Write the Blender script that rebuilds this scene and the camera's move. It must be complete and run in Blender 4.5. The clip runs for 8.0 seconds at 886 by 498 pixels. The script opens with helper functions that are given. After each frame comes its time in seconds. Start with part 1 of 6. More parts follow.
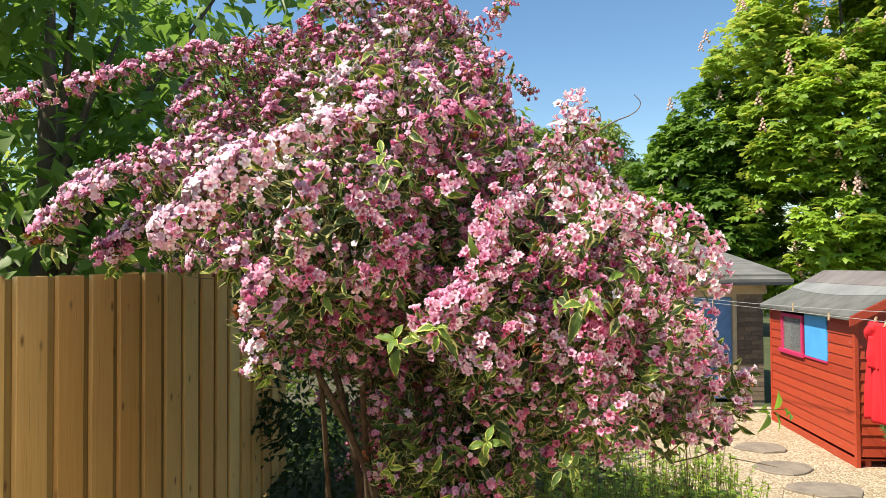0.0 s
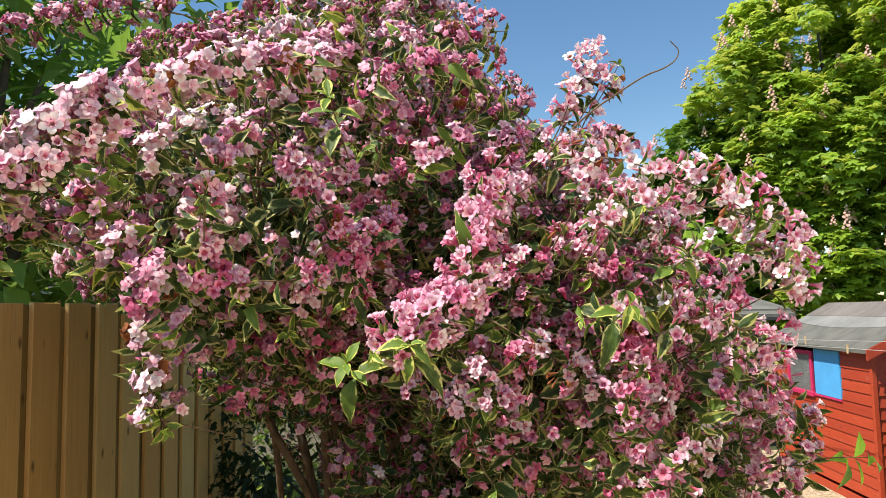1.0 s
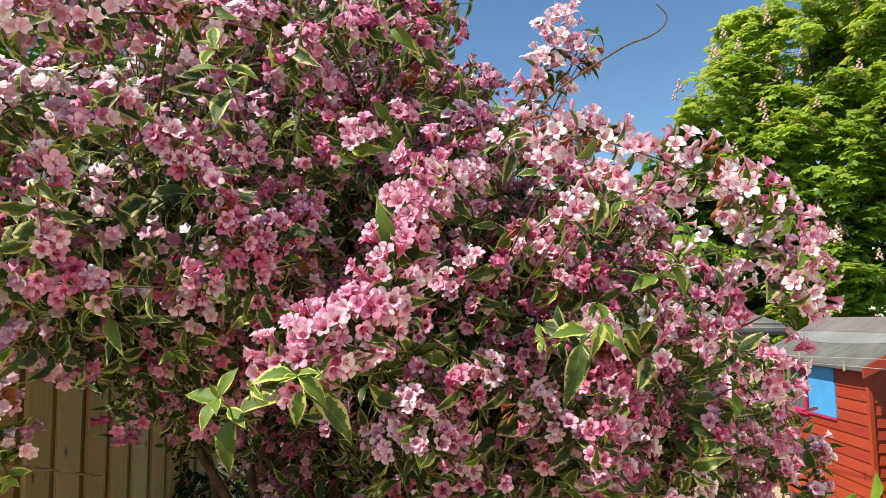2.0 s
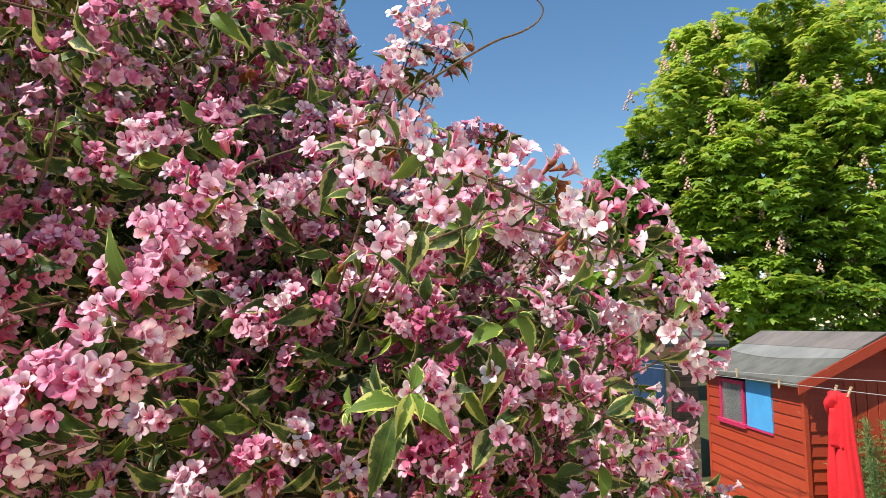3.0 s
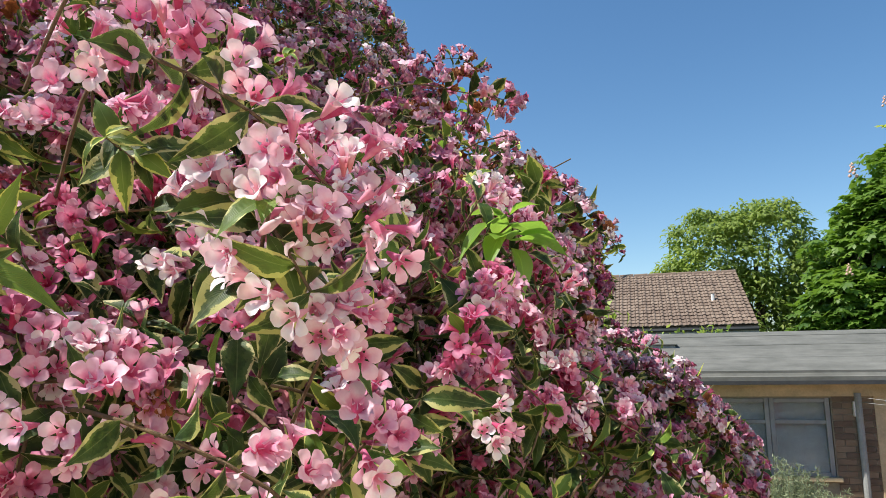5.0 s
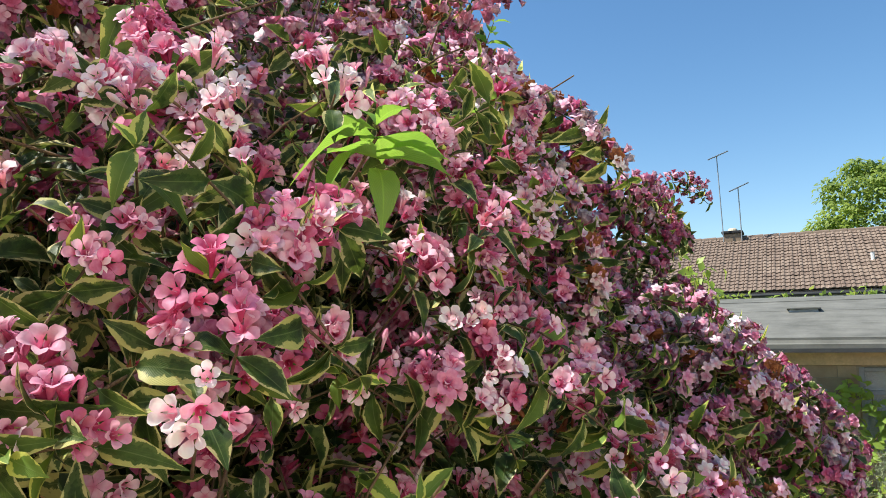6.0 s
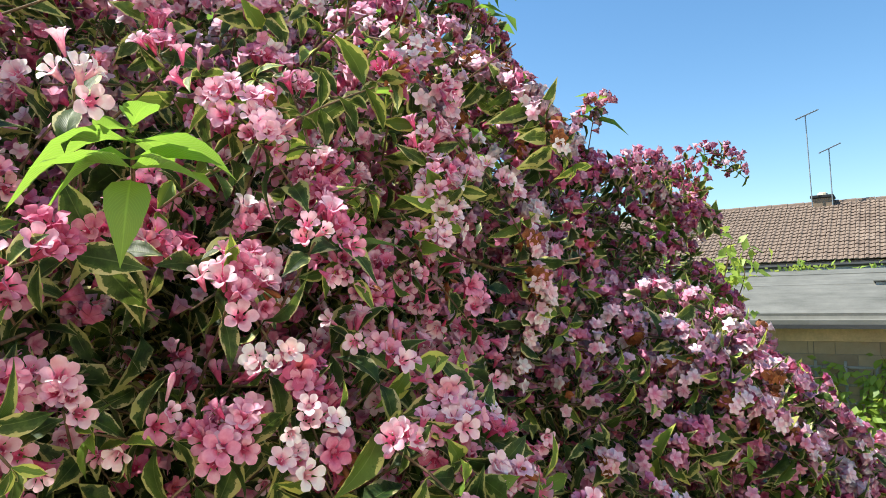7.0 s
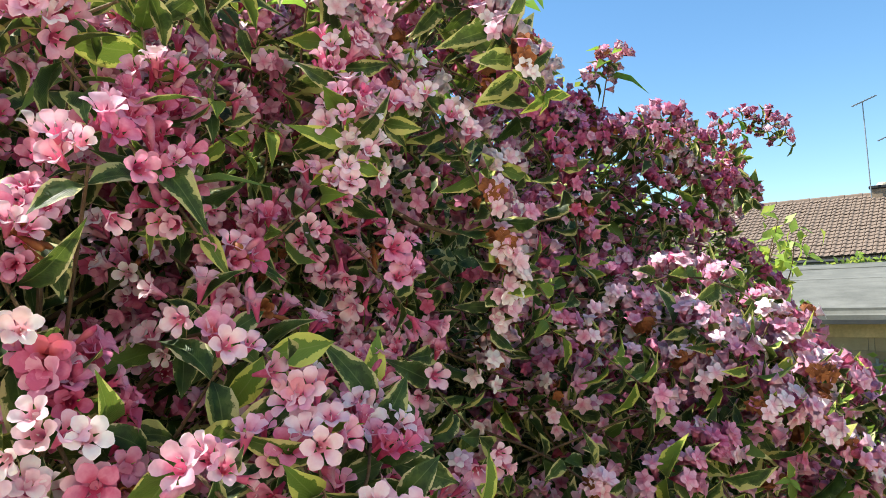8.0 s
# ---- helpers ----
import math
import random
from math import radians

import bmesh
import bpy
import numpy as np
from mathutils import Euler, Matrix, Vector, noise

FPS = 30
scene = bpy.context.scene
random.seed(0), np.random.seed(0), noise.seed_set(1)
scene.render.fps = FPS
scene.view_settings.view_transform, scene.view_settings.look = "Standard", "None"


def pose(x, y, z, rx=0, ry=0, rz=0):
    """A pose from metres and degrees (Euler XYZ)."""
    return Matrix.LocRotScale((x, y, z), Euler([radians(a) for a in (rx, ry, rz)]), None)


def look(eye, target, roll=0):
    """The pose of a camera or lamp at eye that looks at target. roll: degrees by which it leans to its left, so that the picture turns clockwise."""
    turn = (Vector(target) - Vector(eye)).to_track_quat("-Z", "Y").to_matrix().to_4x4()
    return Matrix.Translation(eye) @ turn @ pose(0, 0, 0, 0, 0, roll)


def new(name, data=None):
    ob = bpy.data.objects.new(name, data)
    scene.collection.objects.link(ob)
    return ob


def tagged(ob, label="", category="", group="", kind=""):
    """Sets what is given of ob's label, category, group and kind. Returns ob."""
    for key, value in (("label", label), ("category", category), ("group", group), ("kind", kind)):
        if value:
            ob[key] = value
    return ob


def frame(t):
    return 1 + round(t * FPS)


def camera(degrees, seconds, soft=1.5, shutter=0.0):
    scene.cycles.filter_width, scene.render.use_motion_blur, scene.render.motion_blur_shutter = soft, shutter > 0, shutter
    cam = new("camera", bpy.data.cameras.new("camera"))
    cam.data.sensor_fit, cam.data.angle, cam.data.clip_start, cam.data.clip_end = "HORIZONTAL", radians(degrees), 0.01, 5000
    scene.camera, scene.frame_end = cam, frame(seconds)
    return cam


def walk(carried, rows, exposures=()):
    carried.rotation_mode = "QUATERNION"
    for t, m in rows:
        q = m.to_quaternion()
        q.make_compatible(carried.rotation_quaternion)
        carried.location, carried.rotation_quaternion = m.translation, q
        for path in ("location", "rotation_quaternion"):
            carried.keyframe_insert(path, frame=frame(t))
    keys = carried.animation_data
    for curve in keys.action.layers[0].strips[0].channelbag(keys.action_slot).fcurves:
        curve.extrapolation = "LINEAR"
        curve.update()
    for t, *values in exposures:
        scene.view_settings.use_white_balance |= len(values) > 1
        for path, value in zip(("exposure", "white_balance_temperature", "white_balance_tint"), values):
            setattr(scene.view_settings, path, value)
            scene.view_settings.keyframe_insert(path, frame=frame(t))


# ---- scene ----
cam = camera(64.1, 8.0, soft=0.7)
ROWS = [
    (0.0, pose(0.227, 0.228, 2.206, 91.40, 0.39, 1.31)),
    (0.5, pose(0.149, 0.572, 2.139, 93.68, 1.04, 0.56)),
    (1.0, pose(0.228, 0.832, 2.105, 95.06, 1.22, 0.10)),
    (1.2, pose(0.267, 0.916, 2.107, 95.14, 0.71, -0.58)),
    (2.3, pose(0.342, 1.203, 2.120, 96.17, 0.71, -0.67)),
    (2.5, pose(0.355, 1.252, 2.138, 96.23, 0.76, -1.33)),
    (3.0, pose(0.558, 1.367, 2.183, 96.32, 0.35, -4.13)),
    (3.5, pose(0.772, 1.477, 2.195, 96.84, 0.09, -4.90)),
    (4.0, pose(0.865, 1.633, 2.170, 97.27, 0.39, -3.95)),
    (4.2, pose(0.874, 1.705, 2.141, 98.13, 0.67, -2.78)),
    (5.3, pose(1.320, 1.977, 2.094, 99.51, 0.46, 21.78)),
    (5.5, pose(1.370, 2.042, 2.082, 99.01, 0.44, 24.08)),
    (6.0, pose(1.433, 2.280, 2.094, 97.18, 0.75, 26.57)),
    (6.5, pose(1.530, 2.454, 2.135, 95.92, 0.70, 27.73)),
    (7.0, pose(1.603, 2.573, 2.168, 94.72, 0.78, 32.99)),
    (7.5, pose(1.600, 2.718, 2.144, 94.28, 0.86, 36.17)),
    (8.0, pose(1.570, 2.890, 2.133, 94.78, 1.19, 36.70)),
]
walk(cam, ROWS, [(0.0, 0.66, 7100, 8), (1.2, 0.48, 7050, 8), (2.3, 0.40, 6900, 9), (4.2, 0.38, 6650, 7), (5.3, 0.42, 6550, 7), (6.5, 0.76, 6550, 5), (7.2, 0.88, 6550, 4), (8.0, 0.98, 6600, 4)])

# ---- world and sun ----
SUN = Vector((-0.52, -0.25, 0.82)).normalized()
world = bpy.data.worlds.new("sky")
scene.world = world
world.use_nodes = True
_bg = world.node_tree.nodes["Background"]
_sky = world.node_tree.nodes.new("ShaderNodeTexSky")
_sky.sky_type = "NISHITA"
_sky.sun_disc = False
_sky.sun_elevation = math.asin(SUN.z)
_sky.sun_rotation = math.atan2(SUN.x, SUN.y)
_sky.air_density = 1.0
_sky.dust_density = 0.2
_sky.ozone_density = 1.2
_sat = world.node_tree.nodes.new("ShaderNodeHueSaturation")
_sat.inputs["Saturation"].default_value = 1.22
world.node_tree.links.new(_sky.outputs[0], _sat.inputs["Color"])
world.node_tree.links.new(_sat.outputs[0], _bg.inputs[0])
_bg.inputs[1].default_value = 0.12
sun = new("sun", bpy.data.lights.new("sun", "SUN"))
sun.data.energy = 5.0
sun.data.angle = radians(0.53)
sun.data.color = (1.0, 0.94, 0.85)
sun.matrix_world = look(SUN * 40, (0, 0, 0))


# ---- materials ----
def mat(name):
    m = bpy.data.materials.new(name)
    m.use_nodes = True
    nt = m.node_tree
    return m, nt, nt.nodes["Principled BSDF"]


def node(nt, kind, **kw):
    n = nt.nodes.new(kind)
    for k, v in kw.items():
        n.inputs[k.replace("_", " ")].default_value = v
    return n


def ramp(nt, fac, stops):
    r = nt.nodes.new("ShaderNodeValToRGB")
    while len(r.color_ramp.elements) < len(stops):
        r.color_ramp.elements.new(0.5)
    for e, (pos, col) in zip(r.color_ramp.elements, stops):
        e.position = pos
        e.color = (*col, 1)
    nt.links.new(fac, r.inputs[0])
    return r.outputs[0]


def mixc(nt, fac, a, b, blend="MIX"):
    m = nt.nodes.new("ShaderNodeMix")
    m.data_type, m.blend_type = "RGBA", blend
    for sock, v in ((m.inputs[0], fac), (m.inputs[6], a), (m.inputs[7], b)):
        if isinstance(v, (int, float)):
            sock.default_value = v
        elif isinstance(v, tuple):
            sock.default_value = (*v, 1)
        else:
            nt.links.new(v, sock)
    return m.outputs[2]


def mathn(nt, op, a, b=0.0, c=0.0):
    m = nt.nodes.new("ShaderNodeMath")
    m.operation = op
    for sock, v in zip(m.inputs, (a, b, c)):
        if isinstance(v, (int, float)):
            sock.default_value = v
        else:
            nt.links.new(v, sock)
    return m.outputs[0]


def world_pos(nt, scale=(1, 1, 1)):
    g = nt.nodes.new("ShaderNodeNewGeometry")
    mp = nt.nodes.new("ShaderNodeMapping")
    mp.inputs["Scale"].default_value = scale
    nt.links.new(g.outputs["Position"], mp.inputs[0])
    return mp.outputs[0]


def noise_of(nt, vec, scale, detail=4.0, rough=0.6):
    n = node(nt, "ShaderNodeTexNoise", Scale=scale, Detail=detail, Roughness=rough)
    nt.links.new(vec, n.inputs["Vector"])
    return n.outputs["Fac"]


def bump(nt, bsdf, height, strength, dist):
    b = node(nt, "ShaderNodeBump", Strength=strength, Distance=dist)
    nt.links.new(height, b.inputs["Height"])
    nt.links.new(b.outputs[0], bsdf.inputs["Normal"])
    return b


def attr(nt, name):
    a = nt.nodes.new("ShaderNodeAttribute")
    a.attribute_name = name
    return a.outputs["Fac"]


def obj_random(nt):
    return nt.nodes.new("ShaderNodeObjectInfo").outputs["Random"]


def thin(nt, bsdf, colour, amount):
    """Lets light through a thin petal or leaf."""
    tr = nt.nodes.new("ShaderNodeBsdfTranslucent")
    mx = nt.nodes.new("ShaderNodeMixShader")
    mx.inputs[0].default_value = amount
    if isinstance(colour, tuple):
        tr.inputs[0].default_value = (*colour, 1)
    else:
        nt.links.new(colour, tr.inputs[0])
    nt.links.new(bsdf.outputs[0], mx.inputs[1])
    nt.links.new(tr.outputs[0], mx.inputs[2])
    nt.links.new(mx.outputs[0], nt.nodes["Material Output"].inputs[0])


def m_petal():
    m, nt, b = mat("weigela_petal")
    tint, rad = attr(nt, "tint"), attr(nt, "rad")
    p = world_pos(nt)
    n = noise_of(nt, p, 90.0, 3.0)
    t = mathn(nt, "ADD", tint, mathn(nt, "MULTIPLY_ADD", n, 0.70, -0.35))
    face = ramp(nt, t, [(0.0, (0.58, 0.12, 0.26)), (0.3, (0.74, 0.31, 0.48)), (0.6, (0.84, 0.54, 0.67)), (0.85, (0.90, 0.72, 0.80)), (1.0, (0.93, 0.88, 0.90))])
    throat = ramp(nt, t, [(0.0, (0.50, 0.04, 0.13)), (0.6, (0.74, 0.15, 0.32)), (1.0, (0.86, 0.46, 0.56))])
    k = ramp(nt, mathn(nt, "ADD", rad, mathn(nt, "MULTIPLY_ADD", n, 0.3, -0.15)), [(0.08, (0, 0, 0)), (0.54, (1, 1, 1))])
    col = mixc(nt, k, throat, face)
    # here and there a petal that turns orange as it ages
    old = ramp(nt, noise_of(nt, p, 19.0, 2.0), [(0.62, (0, 0, 0)), (0.70, (1, 1, 1))])
    col = mixc(nt, mathn(nt, "MULTIPLY", old, 0.4), col, (0.66, 0.17, 0.10))
    nt.links.new(col, b.inputs["Base Color"])
    b.inputs["Roughness"].default_value = 0.55
    b.inputs["Specular IOR Level"].default_value = 0.22
    bump(nt, b, n, 0.25, 0.002)
    thin(nt, b, mixc(nt, 1.0, col, (1.0, 0.84, 0.92), "MULTIPLY"), 0.28)
    return m


def m_dry_petal():
    m, nt, b = mat("withered_petal")
    n = noise_of(nt, world_pos(nt), 70.0, 3.0)
    col = ramp(nt, n, [(0.3, (0.20, 0.06, 0.025)), (0.6, (0.40, 0.14, 0.045)), (0.8, (0.55, 0.26, 0.10))])
    nt.links.new(col, b.inputs["Base Color"])
    b.inputs["Roughness"].default_value = 0.7
    thin(nt, b, col, 0.25)
    return m


def m_variegated():
    m, nt, b = mat("variegated_leaf")
    u, tint = attr(nt, "u"), attr(nt, "tint")
    p = world_pos(nt)
    n = noise_of(nt, p, 48.0, 4.0, 0.65)
    big = noise_of(nt, p, 14.0, 2.0)
    edge = mathn(nt, "ADD", u, mathn(nt, "ADD", mathn(nt, "MULTIPLY_ADD", n, 2.0, -1.0), mathn(nt, "MULTIPLY_ADD", big, 1.7, -0.85)))
    k = ramp(nt, edge, [(0.74, (0, 0, 0)), (0.82, (1, 1, 1))])
    half = ramp(nt, edge, [(0.46, (0, 0, 0)), (0.54, (1, 1, 1))])
    young = ramp(nt, tint, [(0.66, (0, 0, 0)), (0.86, (1, 1, 1))])
    mid = ramp(nt, n, [(0.38, (0.014, 0.036, 0.010)), (0.5, (0.030, 0.070, 0.015)), (0.64, (0.065, 0.115, 0.022))])
    mid = mixc(nt, mathn(nt, "MULTIPLY", half, 0.65), mid, (0.085, 0.130, 0.036))
    rim = ramp(nt, big, [(0.4, (0.62, 0.58, 0.32)), (0.6, (0.45, 0.45, 0.15))])
    col = mixc(nt, k, mid, rim)
    yc = mixc(nt, k, (0.14, 0.235, 0.035), (0.60, 0.64, 0.14))
    col = mixc(nt, young, col, yc)
    rib = ramp(nt, u, [(0.0, (1, 1, 1)), (0.06, (0, 0, 0))])
    col = mixc(nt, mathn(nt, "MULTIPLY", rib, 0.35), col, (0.30, 0.38, 0.14))
    nt.links.new(col, b.inputs["Base Color"])
    b.inputs["Roughness"].default_value = 0.46
    b.inputs["Specular IOR Level"].default_value = 0.30
    w = node(nt, "ShaderNodeTexWave", Scale=9.0, Distortion=1.5)
    vv = nt.nodes.new("ShaderNodeCombineXYZ")
    nt.links.new(mathn(nt, "SUBTRACT", attr(nt, "v"), mathn(nt, "MULTIPLY", u, 0.35)), vv.inputs[0])
    nt.links.new(vv.outputs[0], w.inputs["Vector"])
    bump(nt, b, w.outputs["Fac"], 0.22, 0.003)
    thin(nt, b, mixc(nt, 0.4, col, (0.30, 0.38, 0.05)), 0.22)
    return m


def m_leaf(name, dark, light, back=0.35, rough=0.42, scale=3.0, veins=False):
    m, nt, b = mat(name)
    p = world_pos(nt)
    big = noise_of(nt, p, scale, 2.0)
    t = mathn(nt, "ADD", mathn(nt, "MULTIPLY", attr(nt, "tint"), 0.65), mathn(nt, "MULTIPLY_ADD", big, 0.8, -0.22))
    col = ramp(nt, t, [(0.05, dark), (0.95, light)])
    nt.links.new(col, b.inputs["Base Color"])
    b.inputs["Roughness"].default_value = rough
    h = noise_of(nt, p, 60.0, 2.0)
    if veins:
        u = attr(nt, "u")
        w = node(nt, "ShaderNodeTexWave", Scale=7.0, Distortion=1.2)
        vv = nt.nodes.new("ShaderNodeCombineXYZ")
        nt.links.new(mathn(nt, "SUBTRACT", attr(nt, "v"), mathn(nt, "MULTIPLY", u, 0.35)), vv.inputs[0])
        nt.links.new(vv.outputs[0], w.inputs["Vector"])
        line = ramp(nt, w.outputs["Fac"], [(0.0, (1, 1, 1)), (0.22, (0, 0, 0))])
        rib = ramp(nt, u, [(0.02, (1, 1, 1)), (0.09, (0, 0, 0))])
        mark = mathn(nt, "MAXIMUM", rib, mathn(nt, "MULTIPLY", line, 0.45))
        col = mixc(nt, mathn(nt, "MULTIPLY", mark, 0.45), col, tuple(min(1, c * 1.6) for c in light))
        nt.links.new(col, b.inputs["Base Color"])
        h = mathn(nt, "ADD", h, mathn(nt, "MULTIPLY", w.outputs["Fac"], 0.8))
    bump(nt, b, h, 0.2, 0.004)
    thin(nt, b, mixc(nt, 0.5, col, tuple(min(1, c * 2.6) for c in light)), back)
    return m


def m_bark(name, dark, light, scale=14.0):
    m, nt, b = mat(name)
    p = world_pos(nt, (1, 1, 0.22))
    n = noise_of(nt, p, scale, 6.0, 0.7)
    col = ramp(nt, n, [(0.3, dark), (0.7, light)])
    nt.links.new(col, b.inputs["Base Color"])
    b.inputs["Roughness"].default_value = 0.85
    bump(nt, b, n, 0.7, 0.02)
    return m


def m_timber(name, pale, deep, knot, stretch=(26, 26, 1.1), rough=0.65, worn=0.0, wornc=(0.5, 0.4, 0.3)):
    """Sawn boards: grain along z in object space, knots, a shade of its own for each board."""
    m, nt, b = mat(name)
    r = obj_random(nt)
    tc = nt.nodes.new("ShaderNodeTexCoord")
    off = nt.nodes.new("ShaderNodeVectorMath")
    off.operation = "ADD"
    cv = nt.nodes.new("ShaderNodeCombineXYZ")
    for i, k in enumerate((31.0, 17.0, 53.0)):
        nt.links.new(mathn(nt, "MULTIPLY", r, k), cv.inputs[i])
    nt.links.new(tc.outputs["Object"], off.inputs[0])
    nt.links.new(cv.outputs[0], off.inputs[1])
    mp = nt.nodes.new("ShaderNodeMapping")
    mp.inputs["Scale"].default_value = stretch
    nt.links.new(off.outputs[0], mp.inputs[0])
    g = noise_of(nt, mp.outputs[0], 2.2, 5.0, 0.65)
    broad = noise_of(nt, off.outputs[0], 2.6, 2.0)
    t = mathn(nt, "ADD", mathn(nt, "MULTIPLY", g, 0.7), mathn(nt, "MULTIPLY_ADD", r, 0.35, -0.05))
    col = ramp(nt, t, [(0.28, deep), (0.62, pale)])
    col = mixc(nt, mathn(nt, "MULTIPLY", broad, 0.35), col, tuple(c * 0.72 for c in deep))
    mk = nt.nodes.new("ShaderNodeMapping")
    mk.inputs["Scale"].default_value = (9, 7, 3.6) if stretch[2] < 5 else (9, 3.4, 9)
    nt.links.new(off.outputs[0], mk.inputs[0])
    v = node(nt, "ShaderNodeTexVoronoi", Scale=1.0)
    nt.links.new(mk.outputs[0], v.inputs["Vector"])
    kf = ramp(nt, v.outputs["Distance"], [(0.055, (1, 1, 1)), (0.075, (0.55, 0.55, 0.55)), (0.13, (0, 0, 0))])
    col = mixc(nt, mathn(nt, "MULTIPLY", kf, 0.85), col, knot)
    if worn:
        wn = noise_of(nt, world_pos(nt, (1, 1, 1.5)), 9.0, 6.0, 0.75)
        wf = ramp(nt, wn, [(0.60, (0, 0, 0)), (0.74, (1, 1, 1))])
        col = mixc(nt, mathn(nt, "MULTIPLY", wf, worn), col, wornc)
    nt.links.new(col, b.inputs["Base Color"])
    b.inputs["Roughness"].default_value = rough
    fl = nt.nodes.new("ShaderNodeMapping")
    fl.inputs["Scale"].default_value = tuple(3.2 * c for c in stretch)
    nt.links.new(off.outputs[0], fl.inputs[0])
    fleck = ramp(nt, noise_of(nt, fl.outputs[0], 1.0, 3.0), [(0.62, (0, 0, 0)), (0.72, (1, 1, 1))])
    col = mixc(nt, mathn(nt, "MULTIPLY", fleck, 0.6), col, tuple(c * 0.5 for c in deep))
    nt.links.new(col, b.inputs["Base Color"])
    bump(nt, b, g, 0.35, 0.004)
    return m


def m_plain(name, colour, rough=0.6, vary=0.25, scale=8.0, bumpy=0.15, metal=0.0, dist=0.004):
    m, nt, b = mat(name)
    p = world_pos(nt)
    n = noise_of(nt, p, scale, 5.0, 0.65)
    fine = noise_of(nt, p, scale * 9, 3.0)
    t = mathn(nt, "ADD", mathn(nt, "MULTIPLY", n, 0.7), mathn(nt, "MULTIPLY", fine, 0.3))
    lo = tuple(c * (1 - vary) for c in colour)
    hi = tuple(min(1, c * (1 + vary)) for c in colour)
    nt.links.new(ramp(nt, t, [(0.38, lo), (0.62, hi)]), b.inputs["Base Color"])
    b.inputs["Roughness"].default_value = rough
    b.inputs["Metallic"].default_value = metal
    if bumpy:
        bump(nt, b, t, bumpy, dist)
    return m


def m_felt(name, dark, light):
    m, nt, b = mat(name)
    p = world_pos(nt)
    n = noise_of(nt, p, 2.2, 5.0, 0.7)
    fine = noise_of(nt, p, 160.0, 2.0)
    st = noise_of(nt, world_pos(nt, (0.5, 3, 3)), 2.5, 4.0)
    t = mathn(nt, "ADD", mathn(nt, "MULTIPLY", n, 0.5), mathn(nt, "ADD", mathn(nt, "MULTIPLY", fine, 0.2), mathn(nt, "MULTIPLY", st, 0.3)))
    col = ramp(nt, t, [(0.37, dark), (0.63, light)])
    nt.links.new(col, b.inputs["Base Color"])
    b.inputs["Roughness"].default_value = 0.9
    bump(nt, b, fine, 0.4, 0.004)
    return m


def m_masonry(name, a, c):
    """One block: a shade of its own, sandy grain."""
    m, nt, b = mat(name)
    r = obj_random(nt)
    p = world_pos(nt)
    n = noise_of(nt, p, 7.0, 5.0, 0.7)
    fine = noise_of(nt, p, 120.0, 3.0)
    t = mathn(nt, "ADD", mathn(nt, "MULTIPLY", n, 0.55), mathn(nt, "MULTIPLY", r, 0.45))
    col = ramp(nt, t, [(0.25, a), (0.75, c)])
    col = mixc(nt, mathn(nt, "MULTIPLY", fine, 0.3), col, tuple(x * 0.6 for x in a))
    nt.links.new(col, b.inputs["Base Color"])
    b.inputs["Roughness"].default_value = 0.9
    bump(nt, b, fine, 0.5, 0.004)
    return m


def m_gravel():
    m, nt, b = mat("gravel")
    p = world_pos(nt)
    v = node(nt, "ShaderNodeTexVoronoi", Scale=42.0)
    nt.links.new(p, v.inputs["Vector"])
    v2 = node(nt, "ShaderNodeTexVoronoi", Scale=90.0)
    nt.links.new(p, v2.inputs["Vector"])
    sep = nt.nodes.new("ShaderNodeSeparateColor")
    nt.links.new(v.outputs["Color"], sep.inputs[0])
    n = noise_of(nt, p, 1.2, 4.0)
    t = mathn(nt, "ADD", mathn(nt, "MULTIPLY", sep.outputs[0], 0.7), mathn(nt, "MULTIPLY", n, 0.3))
    col = ramp(nt, t, [(0.1, (0.32, 0.23, 0.13)), (0.5, (0.48, 0.38, 0.25)), (0.9, (0.64, 0.56, 0.42))])
    nt.links.new(col, b.inputs["Base Color"])
    b.inputs["Roughness"].default_value = 0.85
    h = mathn(nt, "ADD", mathn(nt, "MULTIPLY", v.outputs["Distance"], -1.0), mathn(nt, "MULTIPLY", v2.outputs["Distance"], -0.4))
    bump(nt, b, h, 0.9, 0.02)
    return m


def m_ground():
    m, nt, b = mat("soil_and_grass")
    p = world_pos(nt)
    n = noise_of(nt, p, 0.6, 6.0, 0.7)
    fine = noise_of(nt, p, 30.0, 5.0, 0.75)
    t = mathn(nt, "ADD", mathn(nt, "MULTIPLY", n, 0.5), mathn(nt, "MULTIPLY", fine, 0.5))
    col = ramp(nt, t, [(0.3, (0.045, 0.035, 0.022)), (0.5, (0.06, 0.075, 0.025)), (0.7, (0.10, 0.14, 0.04))])
    nt.links.new(col, b.inputs["Base Color"])
    b.inputs["Roughness"].default_value = 0.95
    bump(nt, b, fine, 0.8, 0.03)
    return m


def m_glass(name, tint=(0.9, 0.95, 0.95)):
    m, nt, b = mat(name)
    b.inputs["Base Color"].default_value = (*tint, 1)
    b.inputs["Roughness"].default_value = 0.05
    b.inputs["Transmission Weight"].default_value = 0.9
    b.inputs["IOR"].default_value = 1.3
    return m


